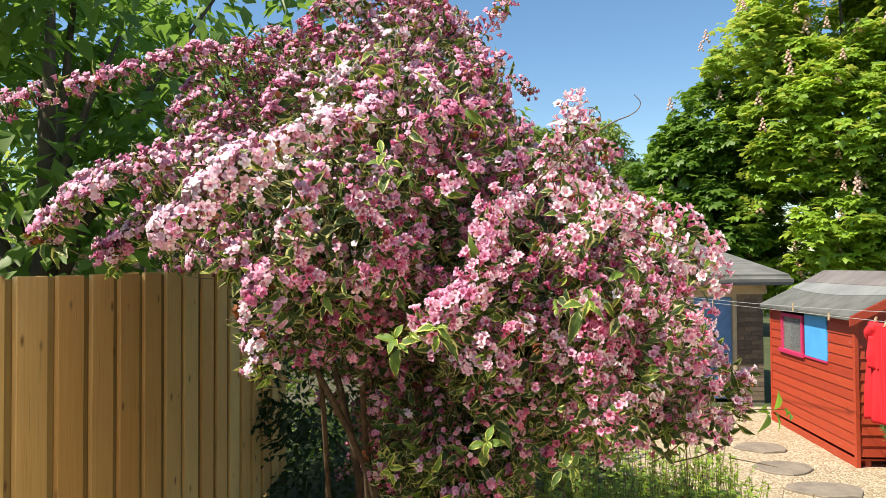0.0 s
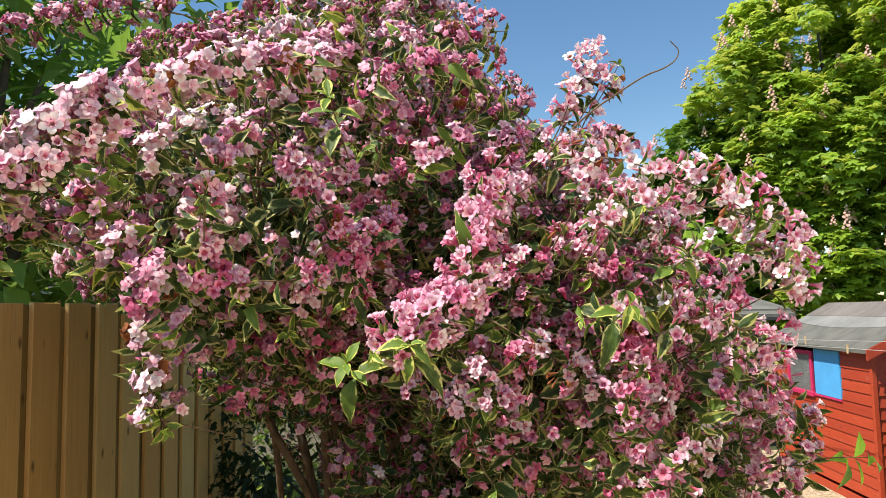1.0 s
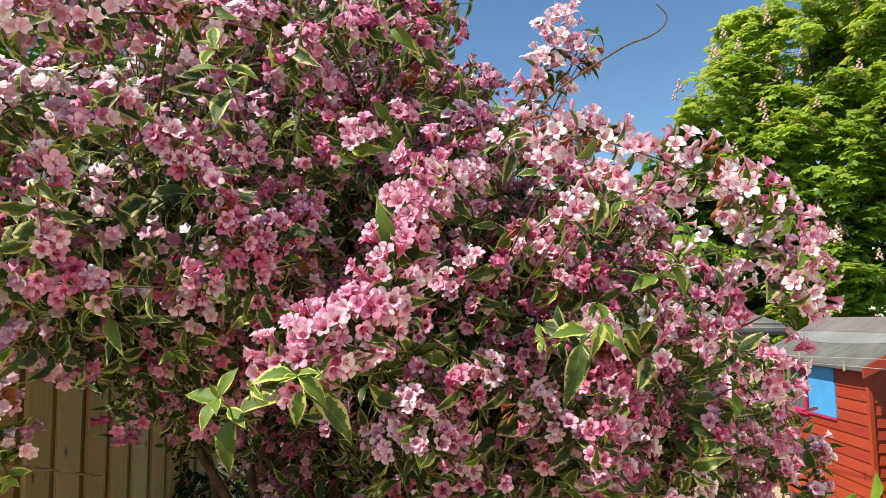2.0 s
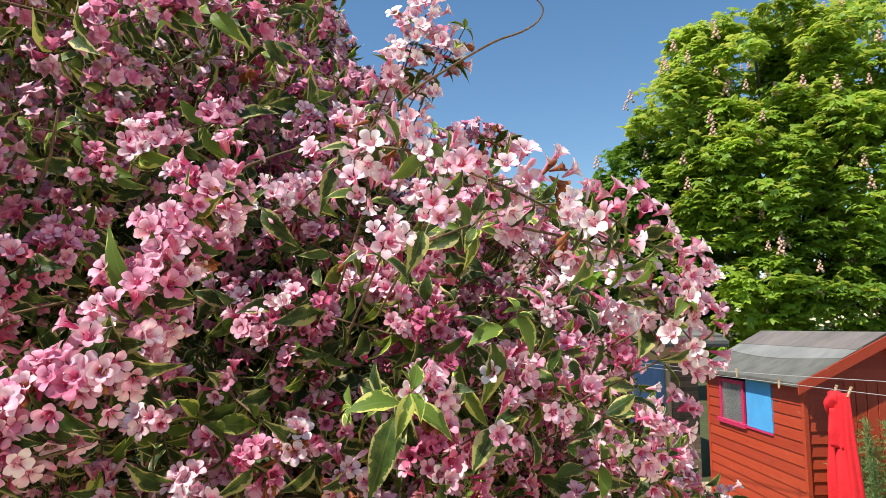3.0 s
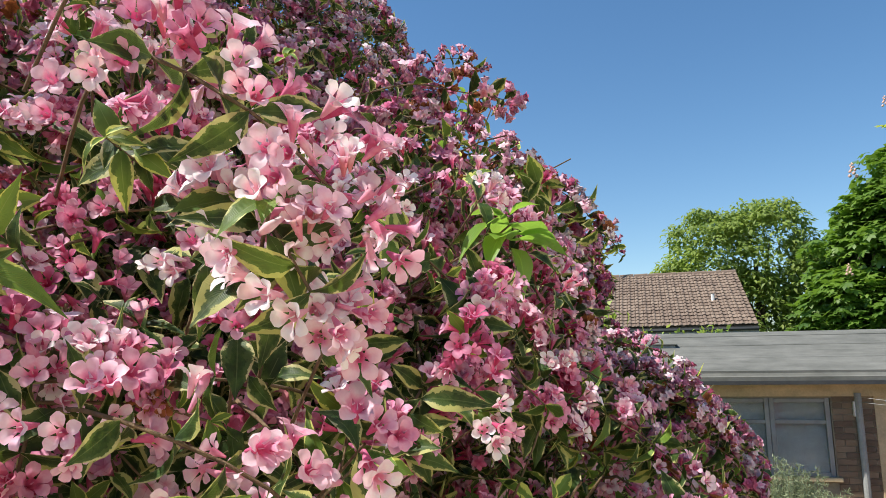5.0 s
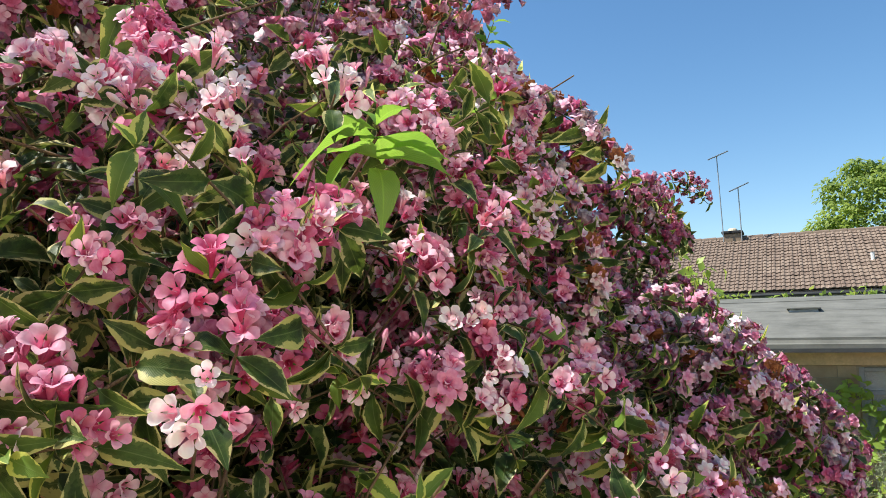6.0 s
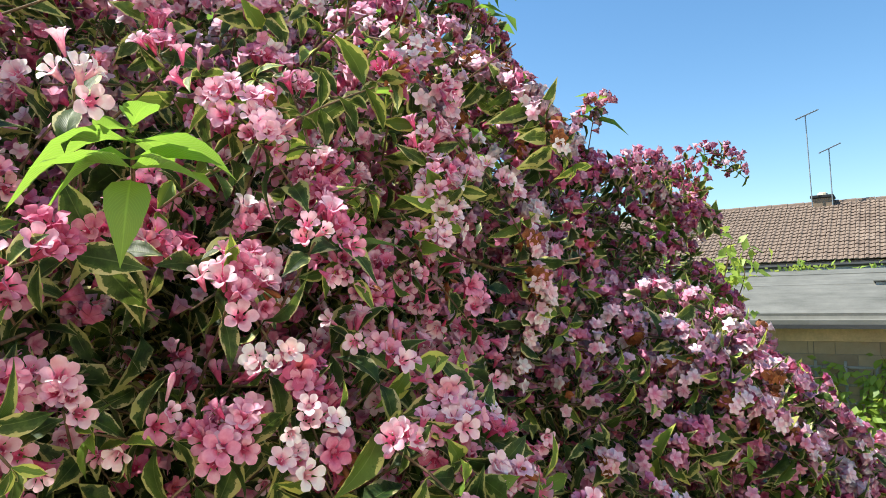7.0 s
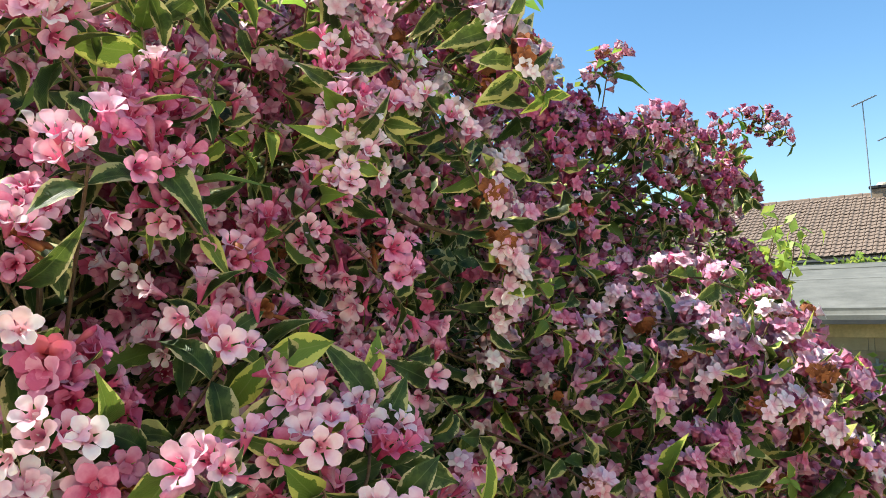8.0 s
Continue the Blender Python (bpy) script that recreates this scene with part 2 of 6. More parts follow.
M_PETAL, M_DRY, M_VAR = m_petal(), m_dry_petal(), m_variegated()
M_GREEN = m_leaf("plain_green_leaf", (0.05, 0.14, 0.022), (0.24, 0.42, 0.05), 0.42, 0.36, 6.0, True)
M_CHEST = m_leaf("chestnut_leaf", (0.045, 0.130, 0.018), (0.42, 0.63, 0.07), 0.45, 0.45, 0.35)
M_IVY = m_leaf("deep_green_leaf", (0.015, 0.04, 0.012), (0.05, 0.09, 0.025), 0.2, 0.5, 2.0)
M_DARKTREE = m_leaf("dark_broad_leaf", (0.035, 0.090, 0.022), (0.17, 0.28, 0.045), 0.45, 0.45, 0.5)
M_FARTREE = m_leaf("far_tree_leaf", (0.075, 0.125, 0.030), (0.30, 0.38, 0.08), 0.35, 0.6, 0.4)
M_BED = m_leaf("bed_leaf", (0.13, 0.24, 0.035), (0.38, 0.52, 0.08), 0.42, 0.5, 5.0)
M_FEATHER = m_leaf("feathery_leaf", (0.06, 0.115, 0.04), (0.22, 0.30, 0.09), 0.2, 0.6, 4.0)
M_GREY = m_leaf("grey_green_leaf", (0.12, 0.16, 0.085), (0.36, 0.40, 0.24), 0.2, 0.7, 6.0)
M_BLUEFL = m_plain("blue_petal", (0.35, 0.42, 0.72), 0.6, 0.2, 40.0, 0.0)
M_CANDLE = m_plain("chestnut_blossom", (0.74, 0.46, 0.38), 0.6, 0.25, 12.0, 0.1)
M_TWIG = m_bark("shrub_bark", (0.075, 0.045, 0.025), (0.22, 0.145, 0.085), 40.0)
M_GTWIG = m_bark("young_twig", (0.11, 0.065, 0.035), (0.25, 0.17, 0.095), 60.0)
M_BARK = m_bark("tree_bark", (0.035, 0.028, 0.02), (0.12, 0.095, 0.07), 9.0)
M_FENCE = m_timber("new_fence_board", (1.0, 0.73, 0.31), (0.86, 0.50, 0.17), (0.24, 0.10, 0.035), (40, 40, 0.9))
# same timber darkened for the back boards: shade of the gaps, put into colour
M_FENCE_SHADE = m_timber("shaded_fence_board", (0.46, 0.33, 0.13), (0.32, 0.21, 0.07), (0.12, 0.055, 0.02), (40, 40, 0.9))
M_RED = m_timber("red_stained_board", (0.47, 0.060, 0.020), (0.36, 0.040, 0.015), (0.22, 0.03, 0.015), (26, 1.1, 26), 0.6, 0.55, (0.50, 0.22, 0.16))
M_PINK = m_plain("pink_paint", (0.55, 0.03, 0.12), 0.45, 0.15, 20.0, 0.1)
M_BLUEP = m_plain("blue_panel", (0.085, 0.40, 0.82), 0.4, 0.08, 6.0, 0.05)
M_DOORB = m_plain("blue_door_paint", (0.15, 0.32, 0.62), 0.5, 0.16, 3.0, 0.1)
M_CREAM = m_plain("cream_paint", (0.62, 0.48, 0.30), 0.6, 0.18, 4.0, 0.1)
M_GREYP = m_plain("grey_paint", (0.32, 0.33, 0.33), 0.6, 0.18, 6.0, 0.1)
M_FELT = m_felt("roof_felt", (0.075, 0.076, 0.068), (0.175, 0.175, 0.158))
M_FELT3 = m_felt("light_felt", (0.16, 0.165, 0.16), (0.27, 0.275, 0.265))
M_FELTR = m_felt("mauve_felt", (0.12, 0.105, 0.098), (0.22, 0.195, 0.185))
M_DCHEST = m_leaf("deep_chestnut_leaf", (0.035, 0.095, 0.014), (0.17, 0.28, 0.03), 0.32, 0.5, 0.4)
M_FELT2 = m_felt("pale_felt", (0.10, 0.10, 0.088), (0.21, 0.206, 0.185))
M_BLOCK = m_masonry("sandy_block", (0.30, 0.23, 0.155), (0.52, 0.42, 0.29))
M_DBRICK = m_masonry("brown_brick", (0.15, 0.105, 0.075), (0.33, 0.24, 0.165))
M_MORTAR = m_plain("mortar", (0.30, 0.26, 0.20), 0.95, 0.15, 20.0, 0.3)
M_TILE = m_masonry("concrete_roof_tile", (0.18, 0.125, 0.095), (0.29, 0.215, 0.165))
M_HBRICK = m_plain("red_brick_wall", (0.33, 0.15, 0.09), 0.9, 0.2, 12.0, 0.3)
M_DARK = m_plain("dark_void", (0.02, 0.02, 0.022), 0.8, 0.1, 5.0, 0.0)
M_CLOTH = m_plain("red_cloth", (0.66, 0.012, 0.022), 0.8, 0.12, 30.0, 0.3, 0.0, 0.003)
M_WHITE = m_plain("white_cotton", (0.80, 0.79, 0.78), 0.85, 0.06, 40.0, 0.3)
M_PEG = m_plain("peg_wood", (0.62, 0.46, 0.27), 0.6, 0.15, 40.0, 0.1)
M_LINE = m_plain("line_cord", (0.45, 0.45, 0.44), 0.6, 0.1, 40.0, 0.0)
M_METAL = m_plain("grey_metal", (0.35, 0.36, 0.38), 0.45, 0.12, 20.0, 0.05, 0.7)
M_SLAB = m_plain("stone_slab", (0.24, 0.20, 0.155), 0.9, 0.25, 5.0, 0.4, 0.0, 0.01)
M_CURT = m_plain("pale_curtain", (0.50, 0.52, 0.54), 0.8, 0.2, 3.0, 0.2)
M_GRAVEL, M_GROUND, M_GLASS = m_gravel(), m_ground(), m_glass("window_glass")
M_PLASTER = m_plain("pale_pot", (0.65, 0.55, 0.40), 0.8, 0.1, 10.0, 0.1)
# for the added walls that stay out of view
M_UNSEENWALL = m_plain("unseen_pale_wall", (0.84, 0.76, 0.60), 0.9, 0.06, 6.0, 0.3)
M_NET = m_plain("dusty_dark_glass", (0.07, 0.07, 0.075), 0.5, 0.35, 9.0, 0.05)
M_GUTTER = m_plain("dark_gutter", (0.05, 0.05, 0.05), 0.5, 0.2, 8.0, 0.1)

# ---- mesh helpers ----
RNG = np.random.default_rng(7)


def raw_mesh(name, v, tris, attrs=None, smooth=True):
    me = bpy.data.meshes.new(name)
    v = np.asarray(v, np.float32)
    tris = np.asarray(tris, np.int32)
    me.vertices.add(len(v))
    me.vertices.foreach_set("co", v.ravel())
    me.loops.add(tris.size)
    me.loops.foreach_set("vertex_index", tris.ravel())
    me.polygons.add(len(tris))
    me.polygons.foreach_set("loop_start", np.arange(0, tris.size, 3, dtype=np.int32))
    me.polygons.foreach_set("use_smooth", np.full(len(tris), smooth))
    for key, val in (attrs or {}).items():
        a = me.attributes.new(key, "FLOAT", "POINT")
        a.data.foreach_set("value", np.asarray(val, np.float32))
    me.update(calc_edges=True)
    return me


def part(name, shape, material, parent=None, label="", m=None, smooth=False, kind=""):
    """Links a bmesh or a mesh as one object under a thing."""
    if isinstance(shape, bmesh.types.BMesh):
        me = bpy.data.meshes.new(name)
        bmesh.ops.recalc_face_normals(shape, faces=shape.faces)
        shape.to_mesh(me)
        shape.free()
        if smooth:
            me.polygons.foreach_set("use_smooth", np.full(len(me.polygons), True))
    else:
        me = shape
    if not me.materials:
        me.materials.append(material)
    ob = new(name, me)
    if m is not None:
        ob.matrix_world = m
    if parent is not None:
        ob.parent = parent
    return tagged(ob, label, kind=kind)


def thing(name, label, category, group="", kind="", at=(0, 0, 0)):
    ob = new(name)
    ob.empty_display_size = 0.2
    ob.location = at
    bpy.context.view_layer.update()
    return tagged(ob, label, category, group, kind)


def under(ob, parent):
    """Parents ob, which stands in world coordinates, under a thing that stands elsewhere."""
    w = ob.matrix_basis.copy()
    ob.parent = parent
    ob.matrix_parent_inverse = Matrix.Translation(parent.location).inverted()
    ob.matrix_basis = w
    return ob


def add_box(bm, lo, hi, bevel=0.0, m=None):
    lo, hi = Vector(lo), Vector(hi)
    r = bmesh.ops.create_cube(bm, size=1.0)
    for v in r["verts"]:
        v.co = Vector((lo[i] + (v.co[i] + 0.5) * (hi[i] - lo[i]) for i in range(3)))
    if bevel:
        es = list({e for v in r["verts"] for e in v.link_edges})
        out = bmesh.ops.bevel(bm, geom=es, offset=bevel, segments=1, affect="EDGES")
        vs = {v for f in out["faces"] for v in f.verts}
    else:
        vs = set(r["verts"])
    if m is not None:
        bmesh.ops.transform(bm, matrix=m, verts=[v for v in vs])
    return bm


def box(lo, hi, bevel=0.004, m=None):
    return add_box(bmesh.new(), lo, hi, bevel, m)


def add_tube(bm, pts, radii, sides=6):
    pts = [Vector(p) for p in pts]
    rings = []
    for i, p in enumerate(pts):
        d = (pts[min(i + 1, len(pts) - 1)] - pts[max(i - 1, 0)]).normalized()
        a = d.cross(Vector((0.31, 0.87, 0.11))).normalized()
        b = d.cross(a)
        rad = radii[i] if hasattr(radii, "__len__") else radii
        rings.append([bm.verts.new(p + (a * math.cos(k * math.tau / sides) + b * math.sin(k * math.tau / sides)) * rad) for k in range(sides)])
    for r0, r1 in zip(rings, rings[1:]):
        for k in range(sides):
            bm.faces.new((r0[k], r0[(k + 1) % sides], r1[(k + 1) % sides], r1[k]))
    bm.faces.new(list(reversed(rings[0])))
    bm.faces.new(rings[-1])
    return bm


def tube(pts, radii, sides=6):
    return add_tube(bmesh.new(), pts, radii, sides)


def prism(outline, axis, lo, hi):
    """A flat outline (pairs) drawn out along an axis."""
    bm = bmesh.new()
    def p(a, b, c):
        q = [a, b]
        q.insert(axis, c)
        return q
    low = [bm.verts.new(p(a, b, lo)) for a, b in outline]
    high = [bm.verts.new(p(a, b, hi)) for a, b in outline]
    bm.faces.new(low)
    bm.faces.new(list(reversed(high)))
    for i in range(len(outline)):
        j = (i + 1) % len(outline)
        bm.faces.new((low[i], low[j], high[j], high[i]))
    return bm


def unit(v):
    v = np.asarray(v, float)
    return v / (np.linalg.norm(v) + 1e-9)


def basis(z, roll=0.0, up=(0.13, 0.21, 0.97)):
    """A turn whose z axis is z, as a 3 x 3 array."""
    z = unit(z)
    x = np.cross(up, z)
    if np.linalg.norm(x) < 1e-3:
        x = np.array((1.0, 0, 0))
    x = unit(x)
    y = np.cross(z, x)
    c, s = math.cos(roll), math.sin(roll)
    return np.stack([c * x + s * y, c * y - s * x, z], 1)


class Batch:
    """Many copies of a few small shapes, joined into one mesh."""

    def __init__(self, shapes):
        self.shapes, self.put = shapes, [[] for _ in shapes]

    def add(self, k, turn, place, tint=0.5):
        self.put[k].append((turn, place, tint))

    def mesh(self, name, keep=None):
        V, F, A, n = [], [], {}, 0
        for (v, f, at), rows in zip(self.shapes, self.put):
            rows = [r for r in rows if keep is None or keep(r[1])]
            if not rows:
                continue
            T = np.array([r[0] for r in rows])
            P = np.array([r[1] for r in rows])
            t = np.array([r[2] for r in rows])
            V.append((np.einsum("nij,vj->nvi", T, v) + P[:, None]).reshape(-1, 3))
            F.append((f[None] + (np.arange(len(rows)) * len(v))[:, None, None] + n).reshape(-1, 3))
            n += len(rows) * len(v)
            for key in at:
                A.setdefault(key, []).append(np.tile(at[key], len(rows)))
            A.setdefault("tint", []).append(np.repeat(t, len(v)))
        return raw_mesh(name, np.concatenate(V), np.concatenate(F), {k: np.concatenate(a) for k, a in A.items()})


# ---- small shapes of plants ----
def flower_shape(spread, rng):
    """A five-lobed funnel, 1 across, that opens towards +z. spread: how far its lobes lie open."""
    v, rad, f = [], [], []
    lo = 1 - spread
    def put(r, a, z, q):
        v.append((r * math.cos(a), r * math.sin(a), z))
        rad.append(q)
        return len(v) - 1
    base = [put(0.05, k * math.tau / 5, -0.80, 0.0) for k in range(5)]
    th = [put(0.16, (k // 2) * math.tau / 5 + (-0.5 if k % 2 == 0 else 0.5) * 0.62, -0.20, 0.12) for k in range(10)]
    for k in range(5):
        a, j = base[k], (k + 1) % 5
        f += [(a, th[2 * k + 1], th[2 * k]), (a, base[j], th[2 * k + 1]), (base[j], th[(2 * k + 2) % 10], th[2 * k + 1])]
    for k in range(5):
        a = k * math.tau / 5 + rng.uniform(-0.06, 0.06)
        up, w, n = rng.uniform(-0.08, 0.08), rng.uniform(0.92, 1.06), rng.uniform(0.92, 1.08)
        rows = []
        for r, half, z, dip, q, cols in ((0.29, 0.62, -0.02, 0.06, 0.40, 3), (0.42, 0.575, 0.05, 0.05, 0.72, 3), (0.53, 0.40, 0.07, 0.03, 0.92, 3), (0.62, 0.08, 0.03, 0.0, 1.0, 2)):
            close = 1 - lo * (0.35 + 0.35 * q)
            rows.append([])
            for c in range(cols):
                t = c / (cols - 1) * 2 - 1
                rows[-1].append(put(r * close * n, a + t * half * w, z - dip * (1 - abs(t)) + (up + 0.42 * lo) * q + rng.uniform(-0.02, 0.02), q))
        t0, t1 = th[2 * k], th[2 * k + 1]
        (m0, mc, m1), (r0, rc, r1), (q0, qc, q1), (e0, e1) = rows
        f += [(t0, mc, m0), (t0, t1, mc), (t1, m1, mc), (m0, mc, rc), (m0, rc, r0), (mc, m1, r1), (mc, r1, rc)]
        f += [(r0, rc, qc), (r0, qc, q0), (rc, r1, q1), (rc, q1, qc), (q0, qc, e0), (qc, e1, e0), (qc, q1, e1)]
    # the stamens, a small pale cone in the throat
    c = [put(0.03, k * math.tau / 3, -0.25, 1.0) for k in range(3)]
    s = put(0.02, 0, 0.05, 1.0)
    f += [(c[0], c[1], s), (c[1], c[2], s), (c[2], c[0], s)]
    return np.array(v), np.array(f), {"rad": np.array(rad)}


def bud_shape():
    v, f, rad = [], [], []
    for z, r, q in ((-0.8, 0.05, 0.2), (-0.3, 0.10, 0.5), (0.05, 0.15, 0.4), (0.3, 0.09, 0.2)):
        for k in range(5):
            v.append((r * math.cos(k * math.tau / 5), r * math.sin(k * math.tau / 5), z))
            rad.append(q)
    v.append((0, 0, 0.38))
    rad.append(0.2)
    for i in range(3):
        for k in range(5):
            a, b = i * 5 + k, i * 5 + (k + 1) % 5
            f += [(a, b, b + 5), (a, b + 5, a + 5)]
    f += [(15 + k, 15 + (k + 1) % 5, 20) for k in range(5)]
    return np.array(v), np.array(f), {"rad": np.array(rad)}


def leaf_shape(width, droop, fold, wave=0.0):
    """A pointed oval leaf 1 long, from its stalk at the origin along +y; its upper side looks to +z."""
    v, u, along, f = [], [], [], []
    st = ((0.0, 0.03), (0.10, 0.30), (0.24, 0.74), (0.42, 1.0), (0.60, 0.90), (0.76, 0.58), (0.90, 0.20), (1.0, 0.0))
    for i, (s, w) in enumerate(st):
        z = -droop * s * s
        y = s * (1 - 0.25 * droop * s)
        for side in (-1, -0.55, 0, 0.55, 1) if 0 < w else (0,):
            rim = wave * math.sin(s * 17 + 2.1 * side) if abs(side) == 1 else 0.0
            v.append((side * w * width / 2, y + 0.04 * abs(side) * w, z + rim + abs(side) * w * fold * width / 2 - (0.35 * fold * width * w * max(0, abs(side) - 0.55))))
            u.append(abs(side))
            along.append(s)
    for i in range(6):
        for k in range(4):
            a = i * 5 + k
            f += [(a, a + 1, a + 6), (a, a + 6, a + 5)]
    f += [(30 + k, 31 + k, 35) for k in range(4)]
    return np.array(v), np.array(f), {"u": np.array(u), "v": np.array(along)}


def small_leaf_shape(width, droop, fold):
    """The same with few faces, for trees and beds."""
    v = [(0, 0, 0), (-width / 2, 0.42, fold - droop * 0.2), (0, 0.45, -droop * 0.2), (width / 2, 0.42, fold - droop * 0.2), (0, 1, -droop)]
    return np.array(v), np.array([(0, 2, 1), (0, 3, 2), (1, 2, 4), (2, 3, 4)]), {"u": np.array([0, 1, 0, 1, 0.0]), "v": np.array([0, 0.42, 0.45, 0.42, 1.0])}


def far_leaf_shape(width, droop, fold):
    """The cream-edged leaf with few faces, pointed and arched."""
    v, u, along, f = [(0, 0, 0)], [0.6], [0.0], []
    for y, w in ((0.28, 0.85), (0.62, 0.86)):
        for side in (-1, 0, 1):
            v.append((side * w * width / 2, y * (1 - 0.2 * droop * y), -droop * y * y + abs(side) * fold))
            u.append(abs(side))
            along.append(y)
    v.append((0, 1 - 0.2 * droop, -droop))
    u.append(1.0)
    along.append(1.0)
    f = [(0, 2, 1), (0, 3, 2), (1, 2, 5), (1, 5, 4), (2, 3, 6), (2, 6, 5), (4, 5, 7), (5, 6, 7)]
    return np.array(v), np.array(f), {"u": np.array(u), "v": np.array(along)}


def palmate_shape(droop):
    """A horse chestnut leaf: five broad leaflets that fan out from a stalk and hang a little."""
    V, F = [], []
    for k in range(5):
        a = (k - 2) * 0.80
        s = 1.0 - 0.12 * abs(k - 2)
        c, d = math.cos(a), math.sin(a)
        n = len(V)
        for x, y, z in ((0, 0, 0), (-0.25, 0.62, -0.12 * droop), (0.25, 0.62, -0.20 * droop), (0, 1, -0.45 * droop)):
            x, y, z = x * s, y * s, z * s
            V.append((x * c + y * d, y * c - x * d, z))
        F += [(n, n + 2, n + 1), (n + 1, n + 2, n + 3)]
    return np.array(V), np.array(F), {}


def far_flower_shape(spread):
    """The same flower with few faces, for blossom that stays far off."""
    v, rad, f = [(0, 0, -0.9), (0, 0, -0.12)], [0.0, 0.15], []
    for k in range(5):
        a = k * math.tau / 5
        lo = 1 - spread
        n = len(v)
        for r, da, z, q in ((0.37, -0.60, 0.04 + 0.1 * lo, 0.6), (0.55 - 0.25 * lo, -0.14, 0.05 + 0.35 * lo, 1.0), (0.55 - 0.25 * lo, 0.14, 0.05 + 0.35 * lo, 1.0), (0.37, 0.60, 0.04 + 0.1 * lo, 0.6)):
            v.append((r * math.cos(a + da), r * math.sin(a + da), z))
            rad.append(q)
        f += [(1, n + 3, n), (n, n + 3, n + 2), (n, n + 2, n + 1), (0, n, n + 3)]
    return np.array(v), np.array(f), {"rad": np.array(rad)}


_r = np.random.default_rng(3)
FLOWERS = [flower_shape(s, _r) for s in (1.0, 0.95, 0.85, 0.72, 0.5)] + [bud_shape(), far_flower_shape(1.0), far_flower_shape(0.7)]
LEAVES = [leaf_shape(0.42, 0.35, 0.45, 0.014), leaf_shape(0.46, 0.55, 0.35, 0.020), leaf_shape(0.38, 0.20, 0.6, 0.012), leaf_shape(0.44, 0.75, 0.4, 0.024), leaf_shape(0.40, 0.95, 0.55, 0.018), far_leaf_shape(0.46, 0.4, 0.10), far_leaf_shape(0.42, 0.7, 0.14)]


def thin_tube(pts, r0, r1, sides=4):
    """Vertices and triangles of a thin tapering twig."""
    pts = np.asarray(pts, float)
    v, f = [], []
    for i, p in enumerate(pts):
        B = basis(pts[min(i + 1, len(pts) - 1)] - pts[max(i - 1, 0)])
        r = r0 + (r1 - r0) * i / (len(pts) - 1)
        for k in range(sides):
            a = k * math.tau / sides
            v.append(p + r * (math.cos(a) * B[:, 0] + math.sin(a) * B[:, 1]))
    for i in range(len(pts) - 1):
        for k in range(sides):
            a, b = i * sides + k, i * sides + (k + 1) % sides
            f += [(a, b, b + sides), (a, b + sides, a + sides)]
    return np.array(v), np.array(f)


class Twigs:
    def __init__(self):
        self.V, self.F, self.n = [], [], 0

    def add(self, pts, r0, r1, sides=4):
        v, f = thin_tube(pts, r0, r1, sides)
        self.V.append(v)
        self.F.append(f + self.n)
        self.n += len(v)

    def mesh(self, name):
        return raw_mesh(name, np.concatenate(self.V), np.concatenate(self.F))


def curve(pts, n):
    """A smooth line through a few places."""
    pts = np.asarray(pts, float)
    if len(pts) == 2:
        return np.array([pts[0] + (pts[1] - pts[0]) * t for t in np.linspace(0, 1, n)])
    P = np.vstack([2 * pts[0] - pts[1], pts, 2 * pts[-1] - pts[-2]])
    out = []
    for t in np.linspace(0, len(pts) - 1 - 1e-6, n):
        i, q = int(t), t - int(t)
        a, b, c, d = P[i:i + 4]
        out.append(0.5 * (2 * b + (c - a) * q + (2 * a - 5 * b + 4 * c - d) * q * q + (3 * b - a - 3 * c + d) * q ** 3))
    return np.array(out)

# ---- ground ----
def ground_height(x, y):
    s = min(1.0, max(0.0, (5.6 - y) / 3.2))
    return 0.45 * s * s * (3 - 2 * s)


def make_ground():
    bm = bmesh.new()
    xs = [-900, -60, -20, -8, -5, -3.5, -2.5, -1.5, -0.75, 0, 0.75, 1.5, 2.2, 3, 4, 5, 6.5, 9, 20, 60, 900]
    ys = [-900, -60, -20, -6, -2, 0, 1, 1.8, 2.4, 3, 3.4, 3.8, 4.2, 4.6, 5, 5.3, 5.6, 6, 7, 8, 9.5, 11, 14, 20, 40, 120, 1200]
    g = [[bm.verts.new((x, y, ground_height(x, y) + (0.03 * noise.noise((x * 0.7, y * 0.7, 0)) - 0.04 if abs(x) < 20 else -0.04))) for x in xs] for y in ys]
    for a, b in zip(g, g[1:]):
        for i in range(len(xs) - 1):
            bm.faces.new((a[i], a[i + 1], b[i + 1], b[i]))
    return part("ground", bm, M_GROUND, label="soil and rough grass of the garden", smooth=True, kind="structure")


tagged(make_ground(), category="ground")


def make_gravel():
    """One sheet of gravel: the path by the shed and the open space that it comes from, round the bed of the shrub."""
    bm = bmesh.new()
    ys = [-9, -6, -4, -2.5, -1.2, 0, 0.8, 1.4, 1.8, 2.1] + [2.4 + i * 0.24 for i in range(38)]
    rows = []
    for i, y in enumerate(ys):
        edge = -2.6 + 4.4 * min(1, max(0, (y - 2.2) / 1.1)) + 0.10 * math.sin(i * 0.9) + 0.80 * min(1, max(0, y - 3.3)) * min(1, max(0, 8.0 - y))
        rows.append([bm.verts.new((edge + (8.2 - edge) * k / 30, y, ground_height(0, y) + 0.012 + 0.012 * noise.noise((k * 0.9, i * 0.7, 3)))) for k in range(31)])
    for a, b in zip(rows, rows[1:]):
        for i in range(30):
            bm.faces.new((a[i], a[i + 1], b[i + 1], b[i]))
    return part("gravel_path", bm, M_GRAVEL, label="pale honey gravel path beside the shed", smooth=True, kind="structure")


tagged(make_gravel(), category="path")


